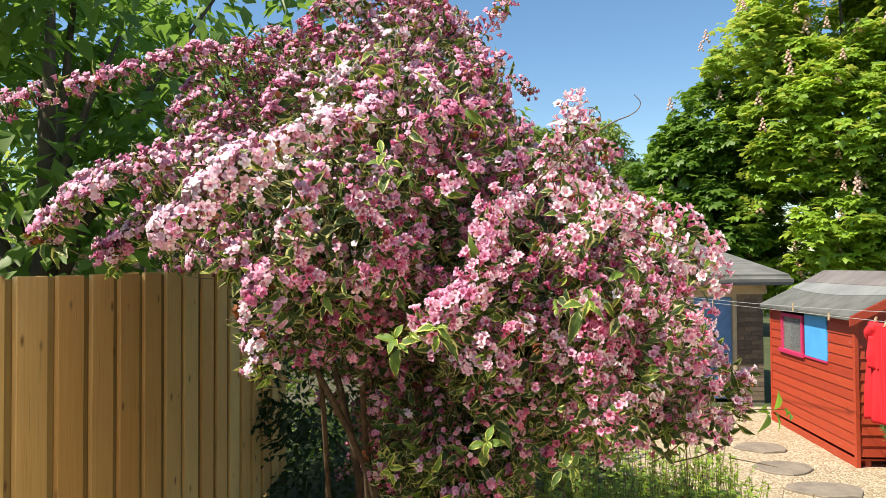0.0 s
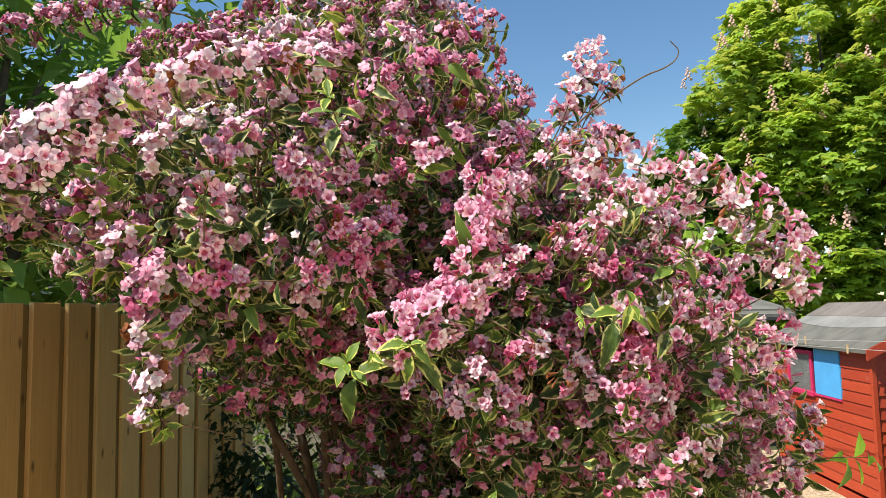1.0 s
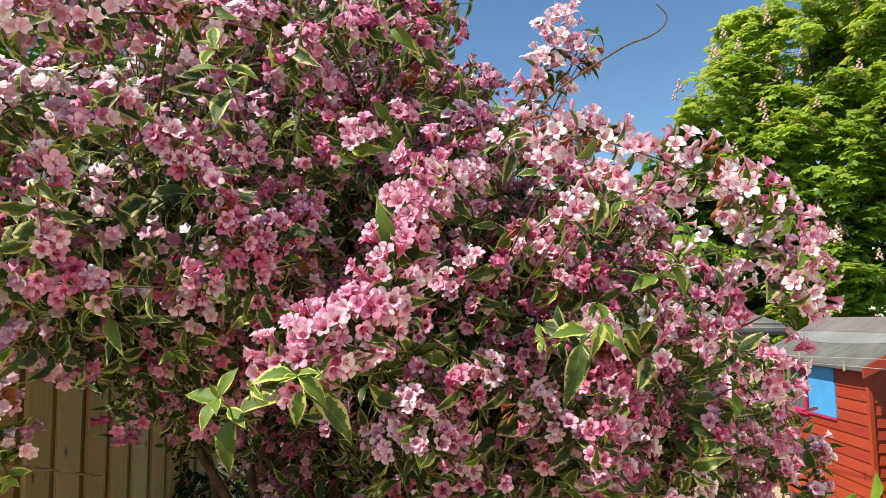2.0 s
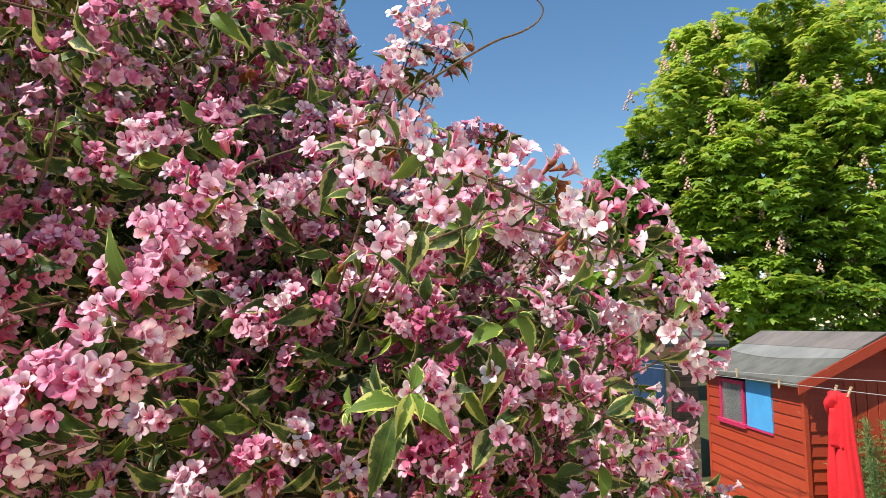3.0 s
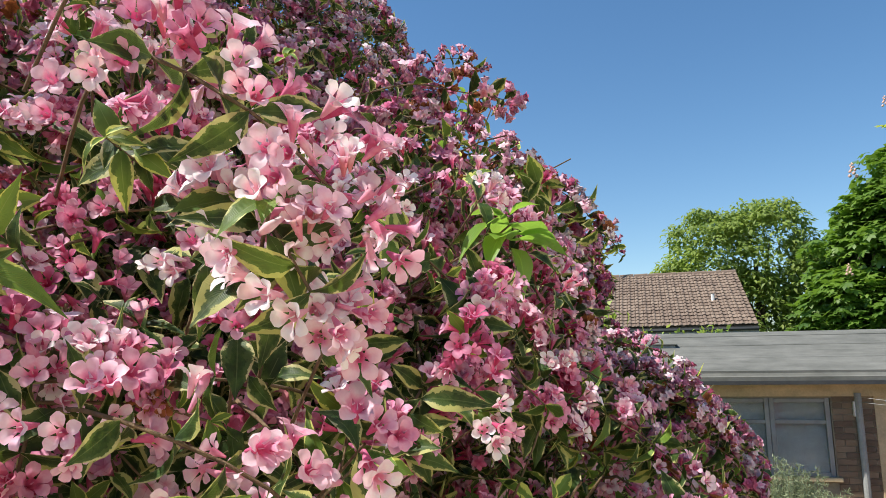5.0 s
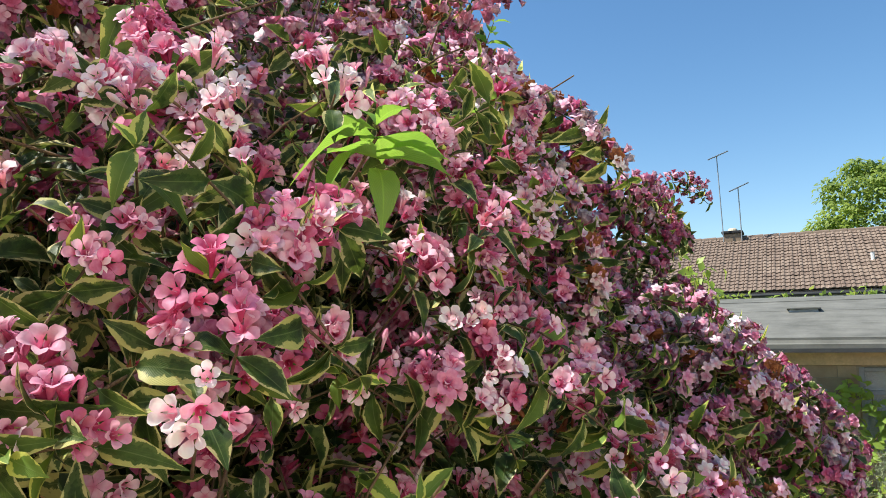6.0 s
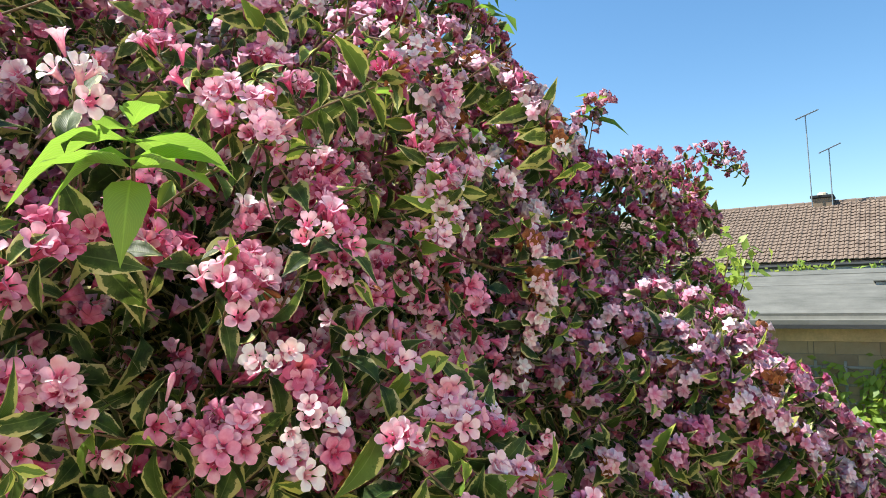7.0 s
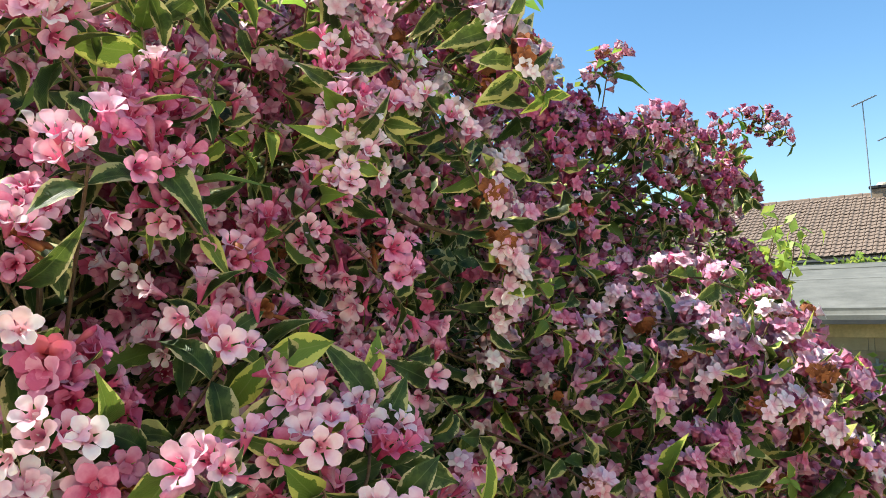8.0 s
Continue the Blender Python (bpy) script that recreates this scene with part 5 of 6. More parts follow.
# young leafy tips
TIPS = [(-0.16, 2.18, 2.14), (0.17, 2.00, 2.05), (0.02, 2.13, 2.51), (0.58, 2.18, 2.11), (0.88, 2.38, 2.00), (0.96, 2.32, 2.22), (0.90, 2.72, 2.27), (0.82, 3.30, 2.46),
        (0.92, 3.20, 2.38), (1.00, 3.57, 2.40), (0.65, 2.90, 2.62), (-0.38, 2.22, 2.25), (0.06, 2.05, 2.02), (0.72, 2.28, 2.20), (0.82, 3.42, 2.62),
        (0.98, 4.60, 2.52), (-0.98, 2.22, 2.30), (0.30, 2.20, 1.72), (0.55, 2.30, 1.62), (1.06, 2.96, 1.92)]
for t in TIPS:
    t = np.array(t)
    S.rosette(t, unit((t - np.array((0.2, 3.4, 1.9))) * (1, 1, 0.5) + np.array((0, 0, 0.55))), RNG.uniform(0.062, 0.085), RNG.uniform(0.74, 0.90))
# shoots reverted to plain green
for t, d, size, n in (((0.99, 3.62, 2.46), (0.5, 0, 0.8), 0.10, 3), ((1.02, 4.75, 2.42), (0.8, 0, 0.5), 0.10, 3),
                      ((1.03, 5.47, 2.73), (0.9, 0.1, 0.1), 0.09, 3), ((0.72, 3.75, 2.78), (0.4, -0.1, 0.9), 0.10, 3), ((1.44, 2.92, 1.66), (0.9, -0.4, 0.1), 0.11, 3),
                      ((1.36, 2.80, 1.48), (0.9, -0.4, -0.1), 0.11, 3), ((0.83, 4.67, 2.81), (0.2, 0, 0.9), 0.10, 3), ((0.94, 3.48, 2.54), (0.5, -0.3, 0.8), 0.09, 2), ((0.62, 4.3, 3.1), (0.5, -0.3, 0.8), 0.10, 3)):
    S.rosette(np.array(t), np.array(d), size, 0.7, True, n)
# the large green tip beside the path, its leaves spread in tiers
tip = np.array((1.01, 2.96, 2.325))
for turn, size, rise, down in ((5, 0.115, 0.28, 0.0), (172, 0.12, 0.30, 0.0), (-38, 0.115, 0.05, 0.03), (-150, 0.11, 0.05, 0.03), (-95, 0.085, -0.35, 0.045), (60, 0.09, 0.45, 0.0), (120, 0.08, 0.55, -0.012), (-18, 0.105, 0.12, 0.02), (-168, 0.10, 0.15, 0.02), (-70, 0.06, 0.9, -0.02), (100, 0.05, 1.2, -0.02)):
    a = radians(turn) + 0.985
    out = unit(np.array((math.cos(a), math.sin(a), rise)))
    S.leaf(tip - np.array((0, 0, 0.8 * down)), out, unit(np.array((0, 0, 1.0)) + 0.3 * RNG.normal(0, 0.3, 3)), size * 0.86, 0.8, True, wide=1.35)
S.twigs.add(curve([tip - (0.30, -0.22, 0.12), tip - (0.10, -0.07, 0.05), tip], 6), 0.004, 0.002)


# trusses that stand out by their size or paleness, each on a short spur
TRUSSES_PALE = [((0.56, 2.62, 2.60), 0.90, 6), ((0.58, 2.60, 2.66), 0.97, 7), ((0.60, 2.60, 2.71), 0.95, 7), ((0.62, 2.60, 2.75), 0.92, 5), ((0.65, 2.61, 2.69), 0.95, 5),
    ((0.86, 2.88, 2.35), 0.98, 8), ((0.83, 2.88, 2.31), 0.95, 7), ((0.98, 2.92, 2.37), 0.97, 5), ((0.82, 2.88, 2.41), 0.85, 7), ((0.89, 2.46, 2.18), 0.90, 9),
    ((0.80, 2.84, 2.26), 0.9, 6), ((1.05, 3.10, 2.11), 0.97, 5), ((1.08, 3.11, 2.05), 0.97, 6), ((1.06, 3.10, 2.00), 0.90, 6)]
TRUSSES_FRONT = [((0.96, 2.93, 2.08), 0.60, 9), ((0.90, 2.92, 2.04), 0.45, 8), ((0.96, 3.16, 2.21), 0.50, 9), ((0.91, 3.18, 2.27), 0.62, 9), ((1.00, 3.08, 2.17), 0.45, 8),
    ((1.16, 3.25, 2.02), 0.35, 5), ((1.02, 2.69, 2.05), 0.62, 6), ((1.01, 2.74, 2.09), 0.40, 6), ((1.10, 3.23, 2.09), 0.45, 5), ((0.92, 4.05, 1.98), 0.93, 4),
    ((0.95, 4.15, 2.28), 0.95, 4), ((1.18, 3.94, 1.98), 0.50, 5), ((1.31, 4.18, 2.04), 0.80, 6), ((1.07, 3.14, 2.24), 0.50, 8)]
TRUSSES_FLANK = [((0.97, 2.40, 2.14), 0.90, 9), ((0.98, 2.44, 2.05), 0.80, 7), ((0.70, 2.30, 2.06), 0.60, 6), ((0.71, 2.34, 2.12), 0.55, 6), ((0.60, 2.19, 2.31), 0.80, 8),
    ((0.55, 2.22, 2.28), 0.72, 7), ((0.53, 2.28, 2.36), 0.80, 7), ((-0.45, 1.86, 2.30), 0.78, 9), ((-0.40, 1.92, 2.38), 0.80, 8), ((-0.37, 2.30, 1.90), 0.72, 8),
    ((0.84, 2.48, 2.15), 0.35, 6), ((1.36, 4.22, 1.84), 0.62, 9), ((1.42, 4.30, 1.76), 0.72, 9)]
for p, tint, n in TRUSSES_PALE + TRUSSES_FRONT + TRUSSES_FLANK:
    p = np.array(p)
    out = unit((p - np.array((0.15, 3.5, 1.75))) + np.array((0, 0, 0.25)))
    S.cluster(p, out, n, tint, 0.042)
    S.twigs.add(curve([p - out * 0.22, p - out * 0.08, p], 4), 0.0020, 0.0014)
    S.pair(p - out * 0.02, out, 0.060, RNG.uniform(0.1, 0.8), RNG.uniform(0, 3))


def near_path(p):
    return p[0] > 0.80 and 2.25 < p[1] < 3.15 and 1.85 < p[2] < 2.5


def make_weigela():
    w = thing("weigela_shrub", "tall arching weigela with pink blossom and cream-edged leaves", "flowering shrub", at=(-0.3, 4.0, ground_height(-0.3, 4.0)))
    # stems
    base = np.array((-0.32, 4.0, 0.15))
    ends = [(-0.55, 3.2, 2.3), (-0.3, 3.3, 2.5), (-0.1, 3.0, 2.2), (0.3, 3.2, 2.0), (0.6, 3.6, 1.9), (0.8, 4.3, 1.9), (0.3, 4.6, 3.0), (-0.2, 4.6, 3.3), (-0.8, 4.3, 2.7),
            (0.4, 5.2, 2.2), (-0.25, 3.5, 1.9), (0.15, 2.9, 1.6), (-0.7, 3.0, 2.4)]
    for i, e in enumerate(ends):
        e = np.array(e)
        b = base + np.array((RNG.uniform(-0.18, 0.28), RNG.uniform(-0.22, 0.2), 0))
        m1 = b + (e - b) * 0.33 + np.array((-(e - b)[0] * 0.18, -(e - b)[1] * 0.18, 0.16))
        m2 = b + (e - b) * 0.68 + np.array((-(e - b)[0] * 0.10, -(e - b)[1] * 0.10, 0.18)) + RNG.normal(0, 0.03, 3)
        line = curve([b, m1, m2, e], 14)
        r = np.linspace(RNG.uniform(0.018, 0.032), 0.008, 14) * (1 + 0.08 * np.sin(np.arange(14) * 2.1 + i))
        under(part("stem", tube([Vector(p) for p in line], list(r), 8), M_TWIG, smooth=True), w)
        for _ in range(5):
            j = RNG.integers(5, 13)
            d = unit(RNG.normal(0, 1, 3) + np.array((0, 0, 0.5)))
            if any(bare(line[j] + d * q) for q in (0.0, 0.2, 0.4, 0.6, 0.7)) or np.linalg.norm((line[j] + d * 0.7 - LOBES[:, :3]) / LOBES[:, 3:], axis=1).min() > 0.9:
                continue
            S.twigs.add(curve([line[j], line[j] + d * 0.25 + np.array((0, 0, 0.05)), line[j] + d * RNG.uniform(0.4, 0.7)], 6), 0.007, 0.002)
    for p0, p1 in (((-0.55, 3.7, 0.25), (-0.62, 3.55, 1.0)), ((-0.2, 3.65, 0.25), (0.1, 3.2, 0.95)), ((-0.62, 3.9, 0.25), (-0.85, 3.6, 0.75))):
        S.twigs.add(curve([p0, (np.array(p0) + p1) / 2 + np.array((0.03, 0.02, 0.05)), p1], 6), 0.014, 0.008, 6)
    # the bare twig that stands out against the sky
    hook = curve([(0.46, 2.58, 2.46), (0.58, 2.53, 2.57), (0.65, 2.53, 2.62), (0.73, 2.53, 2.67), (0.78, 2.53, 2.69), (0.81, 2.53, 2.71), (0.82, 2.53, 2.735), (0.80, 2.53, 2.76)], 22)
    under(part("bare_twig", raw_mesh("bare_twig", *thin_tube(hook, 0.0026, 0.0012, 6)), M_TWIG, label="bare hooked twig"), w)
    S.twigs.add(curve([(0.0, 2.55, 2.95), (0.05, 2.2, 2.75), (0.08, 2.12, 2.62)], 8), 0.0025, 0.0012)
    # blossom and leaves nearest the path, one by one
    cache = {}

    def single(shapes, rows, k, material, name):
        v, f, at = shapes[k]
        for turn, place, tint in rows:
            key = (name, k, round(tint * 8))
            if key not in cache:
                cache[key] = raw_mesh(name, v, f, {**at, "tint": np.full(len(v), round(tint * 8) / 8)})
                cache[key].materials.append(material)
            ob = new(name, cache[key])
            m = Matrix.Identity(4)
            for a in range(3):
                for b in range(3):
                    m[a][b] = turn[a, b]
                m[a][3] = place[a]
            ob.matrix_world = m
            under(ob, w)
    for batch, shapes, name, material in ((S.flowers, FLOWERS, "flower", M_PETAL), (S.leaves, LEAVES, "leaf", M_VAR)):
        left = 290
        for k in range(len(shapes)):
            near = [r for r in batch.put[k] if near_path(r[1])][:left]
            ids = {id(r) for r in near}
            left -= len(near)
            batch.put[k] = [r for r in batch.put[k] if id(r) not in ids]
            single(shapes, near, k, material, name)
    for batch, name, material, label in ((S.flowers, "blossom", M_PETAL, "pink and white trumpet flowers in trusses"), (S.leaves, "foliage", M_VAR, "dark green leaves edged in cream"),
                                         (S.dry, "withered_blossom", M_DRY, "brown withered flowers"), (S.green, "green_foliage", M_GREEN, "plain bright green leaves")):
        under(part(name, batch.mesh(name), material, label=label, kind="stuff"), w)
    under(part("fine_twig", S.twigs.mesh("fine_twig"), M_GTWIG, kind="stuff"), w)
    return w


make_weigela()

# ---- trees ----
def make_tree(name, label, base, height, crown, leaf_batch, material, size, count, trunk_r, bark, seed, clump=0.9, candles=0, top_bias=0.35, squash=0.6, category="tree"):
    """A tapered trunk with limbs; leaves sit on many flattened clumps spread over the crown's lobes."""
    rng = np.random.default_rng(seed)
    t = thing(name, label, category, at=base)
    base = np.array(base, float)
    crown = np.array(crown, float)
    cz = crown[:, 2].mean()
    top = base + np.array((0, 0, height))
    line = curve([base - (0, 0, 0.1), base + (0.1 * trunk_r, 0, height * 0.35), base + (0, 0.1, height * 0.85)], 9)
    under(part("trunk", tube([Vector(p) for p in line], list(np.linspace(trunk_r * 1.15, trunk_r * 0.25, 9)), 10), bark, smooth=True), t)
    for i, c in enumerate(crown):
        j = min(7, 2 + int(4 * rng.random()))
        s = line[j]
        mid = (s + c[:3]) / 2 + np.array((0, 0, 0.12 * height * rng.uniform(0.2, 0.6)))
        pts = curve([s, mid, c[:3] + unit(c[:3] - s) * 0.4 * c[3:].min()], 7)
        under(part("limb", tube([Vector(p) for p in pts], list(np.linspace(trunk_r * 0.42, trunk_r * 0.08, 7)), 7), bark, smooth=True), t)
    batch = Batch(leaf_batch)
    vol = np.array([c[3] * c[4] + c[4] * c[5] + c[3] * c[5] for c in crown])
    vol = vol / vol.sum()
    spots = []
    nclump = max(20, count // 34)
    for _ in range(nclump * 3):
        if len(spots) >= nclump:
            break
        c = crown[rng.choice(len(crown), p=vol)]
        d = unit(rng.normal(0, 1, 3))
        p = c[:3] + d * c[3:] * rng.uniform(0.80, 1.06)
        q = (((p - crown[:, :3]) / crown[:, 3:]) ** 2).sum(1)
        if q.min() < 0.38:
            continue
        spots.append((p, unit(d / c[3:])))
    per = count / len(spots)
    for p, n in spots:
        r = clump * rng.uniform(0.6, 1.3)
        k = rng.uniform(-0.25, 0.25)
        for _ in range(int(per * rng.uniform(0.6, 1.4))):
            d = unit(rng.normal(0, 1, 3) + np.array((0, 0, top_bias)) + n * 0.4)
            q = p + d * np.array((r, r, r * squash)) * rng.uniform(0.55, 1.0)
            out = unit(np.array((d[0], d[1], 0)) + rng.normal(0, 0.35, 3) + np.array((0, 0, -0.25)))
            up = unit(d * 0.5 + np.array((0, 0, 1.0)) + rng.normal(0, 0.25, 3))
            x = unit(np.cross(out, up))
            batch.add(rng.integers(len(leaf_batch)), np.stack([x, out, np.cross(x, out)], 1) * size * rng.uniform(0.7, 1.2), q, float(np.clip(0.5 + k + rng.normal(0, 0.15), 0, 1)))
    under(part("crown", batch.mesh("crown"), material, label="leaves in loose tiers", kind="stuff"), t)
    if candles:
        me = bpy.data.meshes.new("blossom_candle")
        bm = bmesh.new()
        for i in range(12):
            a, z = i * 2.4, i / 12
            r = 0.055 * (1 - z) + 0.012
            s = bmesh.ops.create_icosphere(bm, subdivisions=1, radius=0.038 * (1.1 - 0.6 * z))
            bmesh.ops.translate(bm, verts=s["verts"], vec=(r * math.cos(a), r * math.sin(a), z * 0.30))
        bm.to_mesh(me)
        bm.free()
        me.materials.append(M_CANDLE)
        rng.shuffle(spots)
        for p, n in spots[:candles]:
            ob = new("blossom_candle", me)
            q = p + np.array((n[0] * 0.85 * clump, n[1] * 0.85 * clump, squash * clump * 0.75 + 0.12 + 0.4 * clump * max(0, n[2])))
            s = rng.uniform(0.95, 1.45)
            ob.matrix_world = Matrix.Translation(q) @ Matrix.Diagonal((s, s, s, 1))
            under(ob, t)
    return t


PALM = [palmate_shape(d) for d in (0.2, 0.5, 0.8)]
BROAD = [small_leaf_shape(0.55, 0.2, 0.06), small_leaf_shape(0.48, 0.4, 0.1), small_leaf_shape(0.6, 0.1, 0.03)]
NARROW = [small_leaf_shape(0.14, 0.3, 0.02), small_leaf_shape(0.17, 0.5, 0.03)]

make_tree("horse_chestnut", "broad horse chestnut in full leaf with pinkish candles", (13.2, 23.5, 0), 10.5,
          [(11.0, 22, 3.8, 2.0, 2.0, 2.2), (11.4, 22, 6.6, 2.6, 2.4, 2.6), (12.2, 22.4, 9.6, 2.8, 2.5, 2.6), (14.6, 22.5, 9.4, 3.0, 2.6, 2.6), (14.0, 21.5, 6.0, 3.6, 2.6, 3.0), (13.6, 21.8, 3.2, 3.2, 2.4, 2.2), (17.0, 22.5, 6.4, 3.0, 2.6, 3.4), (16.4, 22.5, 10.4, 2.6, 2.2, 2.4), (10.0, 22.2, 6.0, 1.5, 1.5, 1.6), (9.4, 22.0, 8.6, 1.2, 1.2, 1.2), (10.6, 22.2, 10.4, 1.2, 1.2, 1.2), (13.0, 23.0, 1.8, 3.4, 1.6, 1.7), (16.8, 23.0, 2.2, 3.4, 1.6, 2.2), (11.4, 20.4, 3.4, 1.5, 0.9, 0.5), (13.6, 19.9, 2.9, 1.7, 0.9, 0.5), (12.4, 19.9, 5.0, 1.5, 0.9, 0.5), (15.0, 20.0, 5.4, 1.6, 0.9, 0.5), (10.9, 20.5, 6.9, 1.3, 0.8, 0.5), (14.0, 20.0, 7.9, 1.5, 0.9, 0.5), (16.4, 20.4, 3.9, 1.6, 0.9, 0.5), (16.6, 20.4, 8.2, 1.5, 0.9, 0.5)],
          PALM, M_CHEST, 0.235, 47000, 0.42, M_BARK, 11, 0.58, 290, 0.6, 0.62)
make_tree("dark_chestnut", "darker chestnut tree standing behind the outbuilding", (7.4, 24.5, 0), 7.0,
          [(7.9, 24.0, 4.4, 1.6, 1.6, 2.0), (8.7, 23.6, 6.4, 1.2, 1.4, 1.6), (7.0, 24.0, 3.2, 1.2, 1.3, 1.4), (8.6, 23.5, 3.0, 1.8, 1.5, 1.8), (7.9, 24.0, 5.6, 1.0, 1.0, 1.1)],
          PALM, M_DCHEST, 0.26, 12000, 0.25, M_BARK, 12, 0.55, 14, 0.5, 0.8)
make_tree("far_tree", "distant rounded tree with pale green leaves", (6.0, 33.5, 0), 7.6,
          [(4.4, 33.0, 6.2, 1.9, 1.7, 2.2), (6.4, 33.0, 6.4, 1.8, 1.7, 2.2), (3.2, 33.0, 4.8, 1.5, 1.5, 1.5), (7.8, 33.0, 4.8, 1.9, 1.6, 2.0), (5.4, 32.6, 4.0, 2.4, 1.6, 2.0)],
          BROAD, M_FARTREE, 0.25, 26000, 0.30, M_BARK, 13, 0.5, 0, 0.5, 0.85)
make_tree("walnut_tree", "dark broad-leaved tree leaning over the fence", (-2.75, 5.2, 0.2), 4.6,
          [(-2.4, 5.4, 3.6, 1.3, 1.1, 0.9), (-1.9, 6.0, 4.2, 1.2, 1.1, 0.9), (-3.4, 5.6, 3.0, 1.2, 1.1, 1.1), (-2.4, 5.0, 2.7, 0.8, 0.7, 0.5), (-3.6, 6.6, 4.6, 1.4, 1.2, 1.0), (-3.0, 6.2, 5.2, 1.3, 1.2, 0.9), (-4.4, 5.6, 3.9, 1.1, 1.1, 1.1), (-3.3, 3.7, 4.2, 1.2, 1.1, 0.9), (-3.8, 2.6, 4.0, 1.0, 1.0, 0.8), (-2.0, 6.4, 3.0, 1.2, 0.8, 0.9)],
          [small_leaf_shape(0.5, 0.25, 0.06), small_leaf_shape(0.56, 0.4, 0.05), small_leaf_shape(0.46, 0.1, 0.1)], M_DARKTREE, 0.19, 10500, 0.13, M_BARK, 14, 0.45)
make_tree("hedge_tree", "sunlit leafy thicket behind the fence", (-3.6, 8.6, 0), 3.0,
          [(-3.4, 8.4, 2.2, 1.6, 0.9, 1.4), (-1.6, 8.8, 2.0, 1.6, 0.9, 1.4), (-5.2, 8.2, 2.2, 1.5, 0.9, 1.5), (-2.6, 8.4, 1.0, 2.4, 0.8, 1.0), (-5.6, 9.0, 3.8, 1.8, 0.9, 1.5), (-3.4, 9.4, 3.6, 1.6, 0.9, 1.3)],
          BROAD, M_BED, 0.11, 9500, 0.08, M_BARK, 15, 0.4, category="hedge")
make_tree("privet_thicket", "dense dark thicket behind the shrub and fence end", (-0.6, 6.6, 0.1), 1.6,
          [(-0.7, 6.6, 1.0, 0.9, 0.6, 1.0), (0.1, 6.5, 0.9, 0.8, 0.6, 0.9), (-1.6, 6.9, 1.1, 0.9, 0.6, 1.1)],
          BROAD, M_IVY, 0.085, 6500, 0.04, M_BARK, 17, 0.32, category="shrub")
make_tree("boundary_trees", "line of leafy trees along the far boundary", (22.0, 30.0, 0), 8.0,
          [(20.0, 30.0, 5.0, 3.5, 2.0, 4.0), (26.0, 30.0, 5.5, 4.0, 2.0, 4.5), (14.0, 31.0, 3.0, 4.0, 1.6, 2.6), (10.5, 30.0, 2.6, 3.0, 1.5, 2.4)],
          BROAD, M_DARKTREE, 0.30, 4200, 0.3, M_BARK, 16, 0.9)


# ---- beds and climbers ----
def make_bed(name, label, x0, x1, y0, y1, h, n, shapes, material, size, seed, category, lean=0.6, kind="stuff"):
    rng = np.random.default_rng(seed)
    b = Batch(shapes)
    tw = Twigs()
    for _ in range(n // 14):
        x, y = rng.uniform(x0, x1), rng.uniform(y0, y1)
        z = ground_height(x, y)
        hh = h * rng.uniform(0.55, 1.1)
        tip = np.array((x + rng.normal(0, 0.06), y + rng.normal(0, 0.06), z + hh))
        root = np.array((x, y, z - 0.03))
        tw.add([root, (root + tip) / 2, tip], 0.004, 0.002, 3)
        for i in range(14):
            q = rng.uniform(0.2, 1.0)
            out = unit(rng.normal(0, 1, 3) * (1, 1, 0.3) + np.array((0, 0, lean)))
            up = unit(np.array((0, 0, 1.0)) + rng.normal(0, 0.3, 3))
            xx = unit(np.cross(out, up))
            b.add(rng.integers(len(shapes)), np.stack([xx, out, np.cross(xx, out)], 1) * size * rng.uniform(0.6, 1.2), root + (tip - root) * q, float(rng.random()))
    t = thing(name, label, category, at=((x0 + x1) / 2, (y0 + y1) / 2, 0))
    under(part("leaves", b.mesh("leaves"), material, kind=kind), t)
    under(part("stalk_tuft", tw.mesh("stalk_tuft"), M_GTWIG, kind=kind), t)
    return t


make_bed("flower_bed", "bright green leafy plants under the shrub beside the path", 0.9, 2.58, 4.1, 6.9, 0.55, 13000, BROAD, M_BED, 0.06, 21, "flower bed")
make_bed("forget_me_nots", "low tufts with small pale blue flowers", 0.75, 1.7, 4.3, 5.7, 0.36, 2600, NARROW, M_GREY, 0.05, 22, "flowers")
def make_roof_tufts():
    rng = np.random.default_rng(77)
    t = thing("roof_weeds", "small green weeds rooted along the top of the felt roof", "weeds", at=(0.9, 14.0, 2.63))
    b = Batch(BROAD)
    for cx, n, r in ((0.35, 30, 0.22), (0.62, 24, 0.16), (1.20, 14, 0.10), (2.35, 22, 0.14), (-0.6, 24, 0.3), (1.75, 8, 0.08)):
        for _ in range(n):
            p = np.array((cx + rng.normal(0, r), 14.08 + rng.normal(0, 0.04), 2.62 + abs(rng.normal(0, 0.05))))
            out = unit(rng.normal(0, 1, 3) + np.array((0, 0, 0.7)))
            xx = unit(np.cross(out, rng.normal(0, 1, 3)))
            b.add(rng.integers(3), np.stack([xx, out, np.cross(xx, out)], 1) * rng.uniform(0.06, 0.12), p, float(rng.random()))
    under(part("leaves", b.mesh("leaves"), M_BED, kind="stuff"), t)


make_roof_tufts()
make_bed("border_plants", "mixed green border plants in front of the outbuilding", -0.8, 2.2, 8.2, 10.8, 0.75, 7000, BROAD, M_BED, 0.075, 23, "border plants")


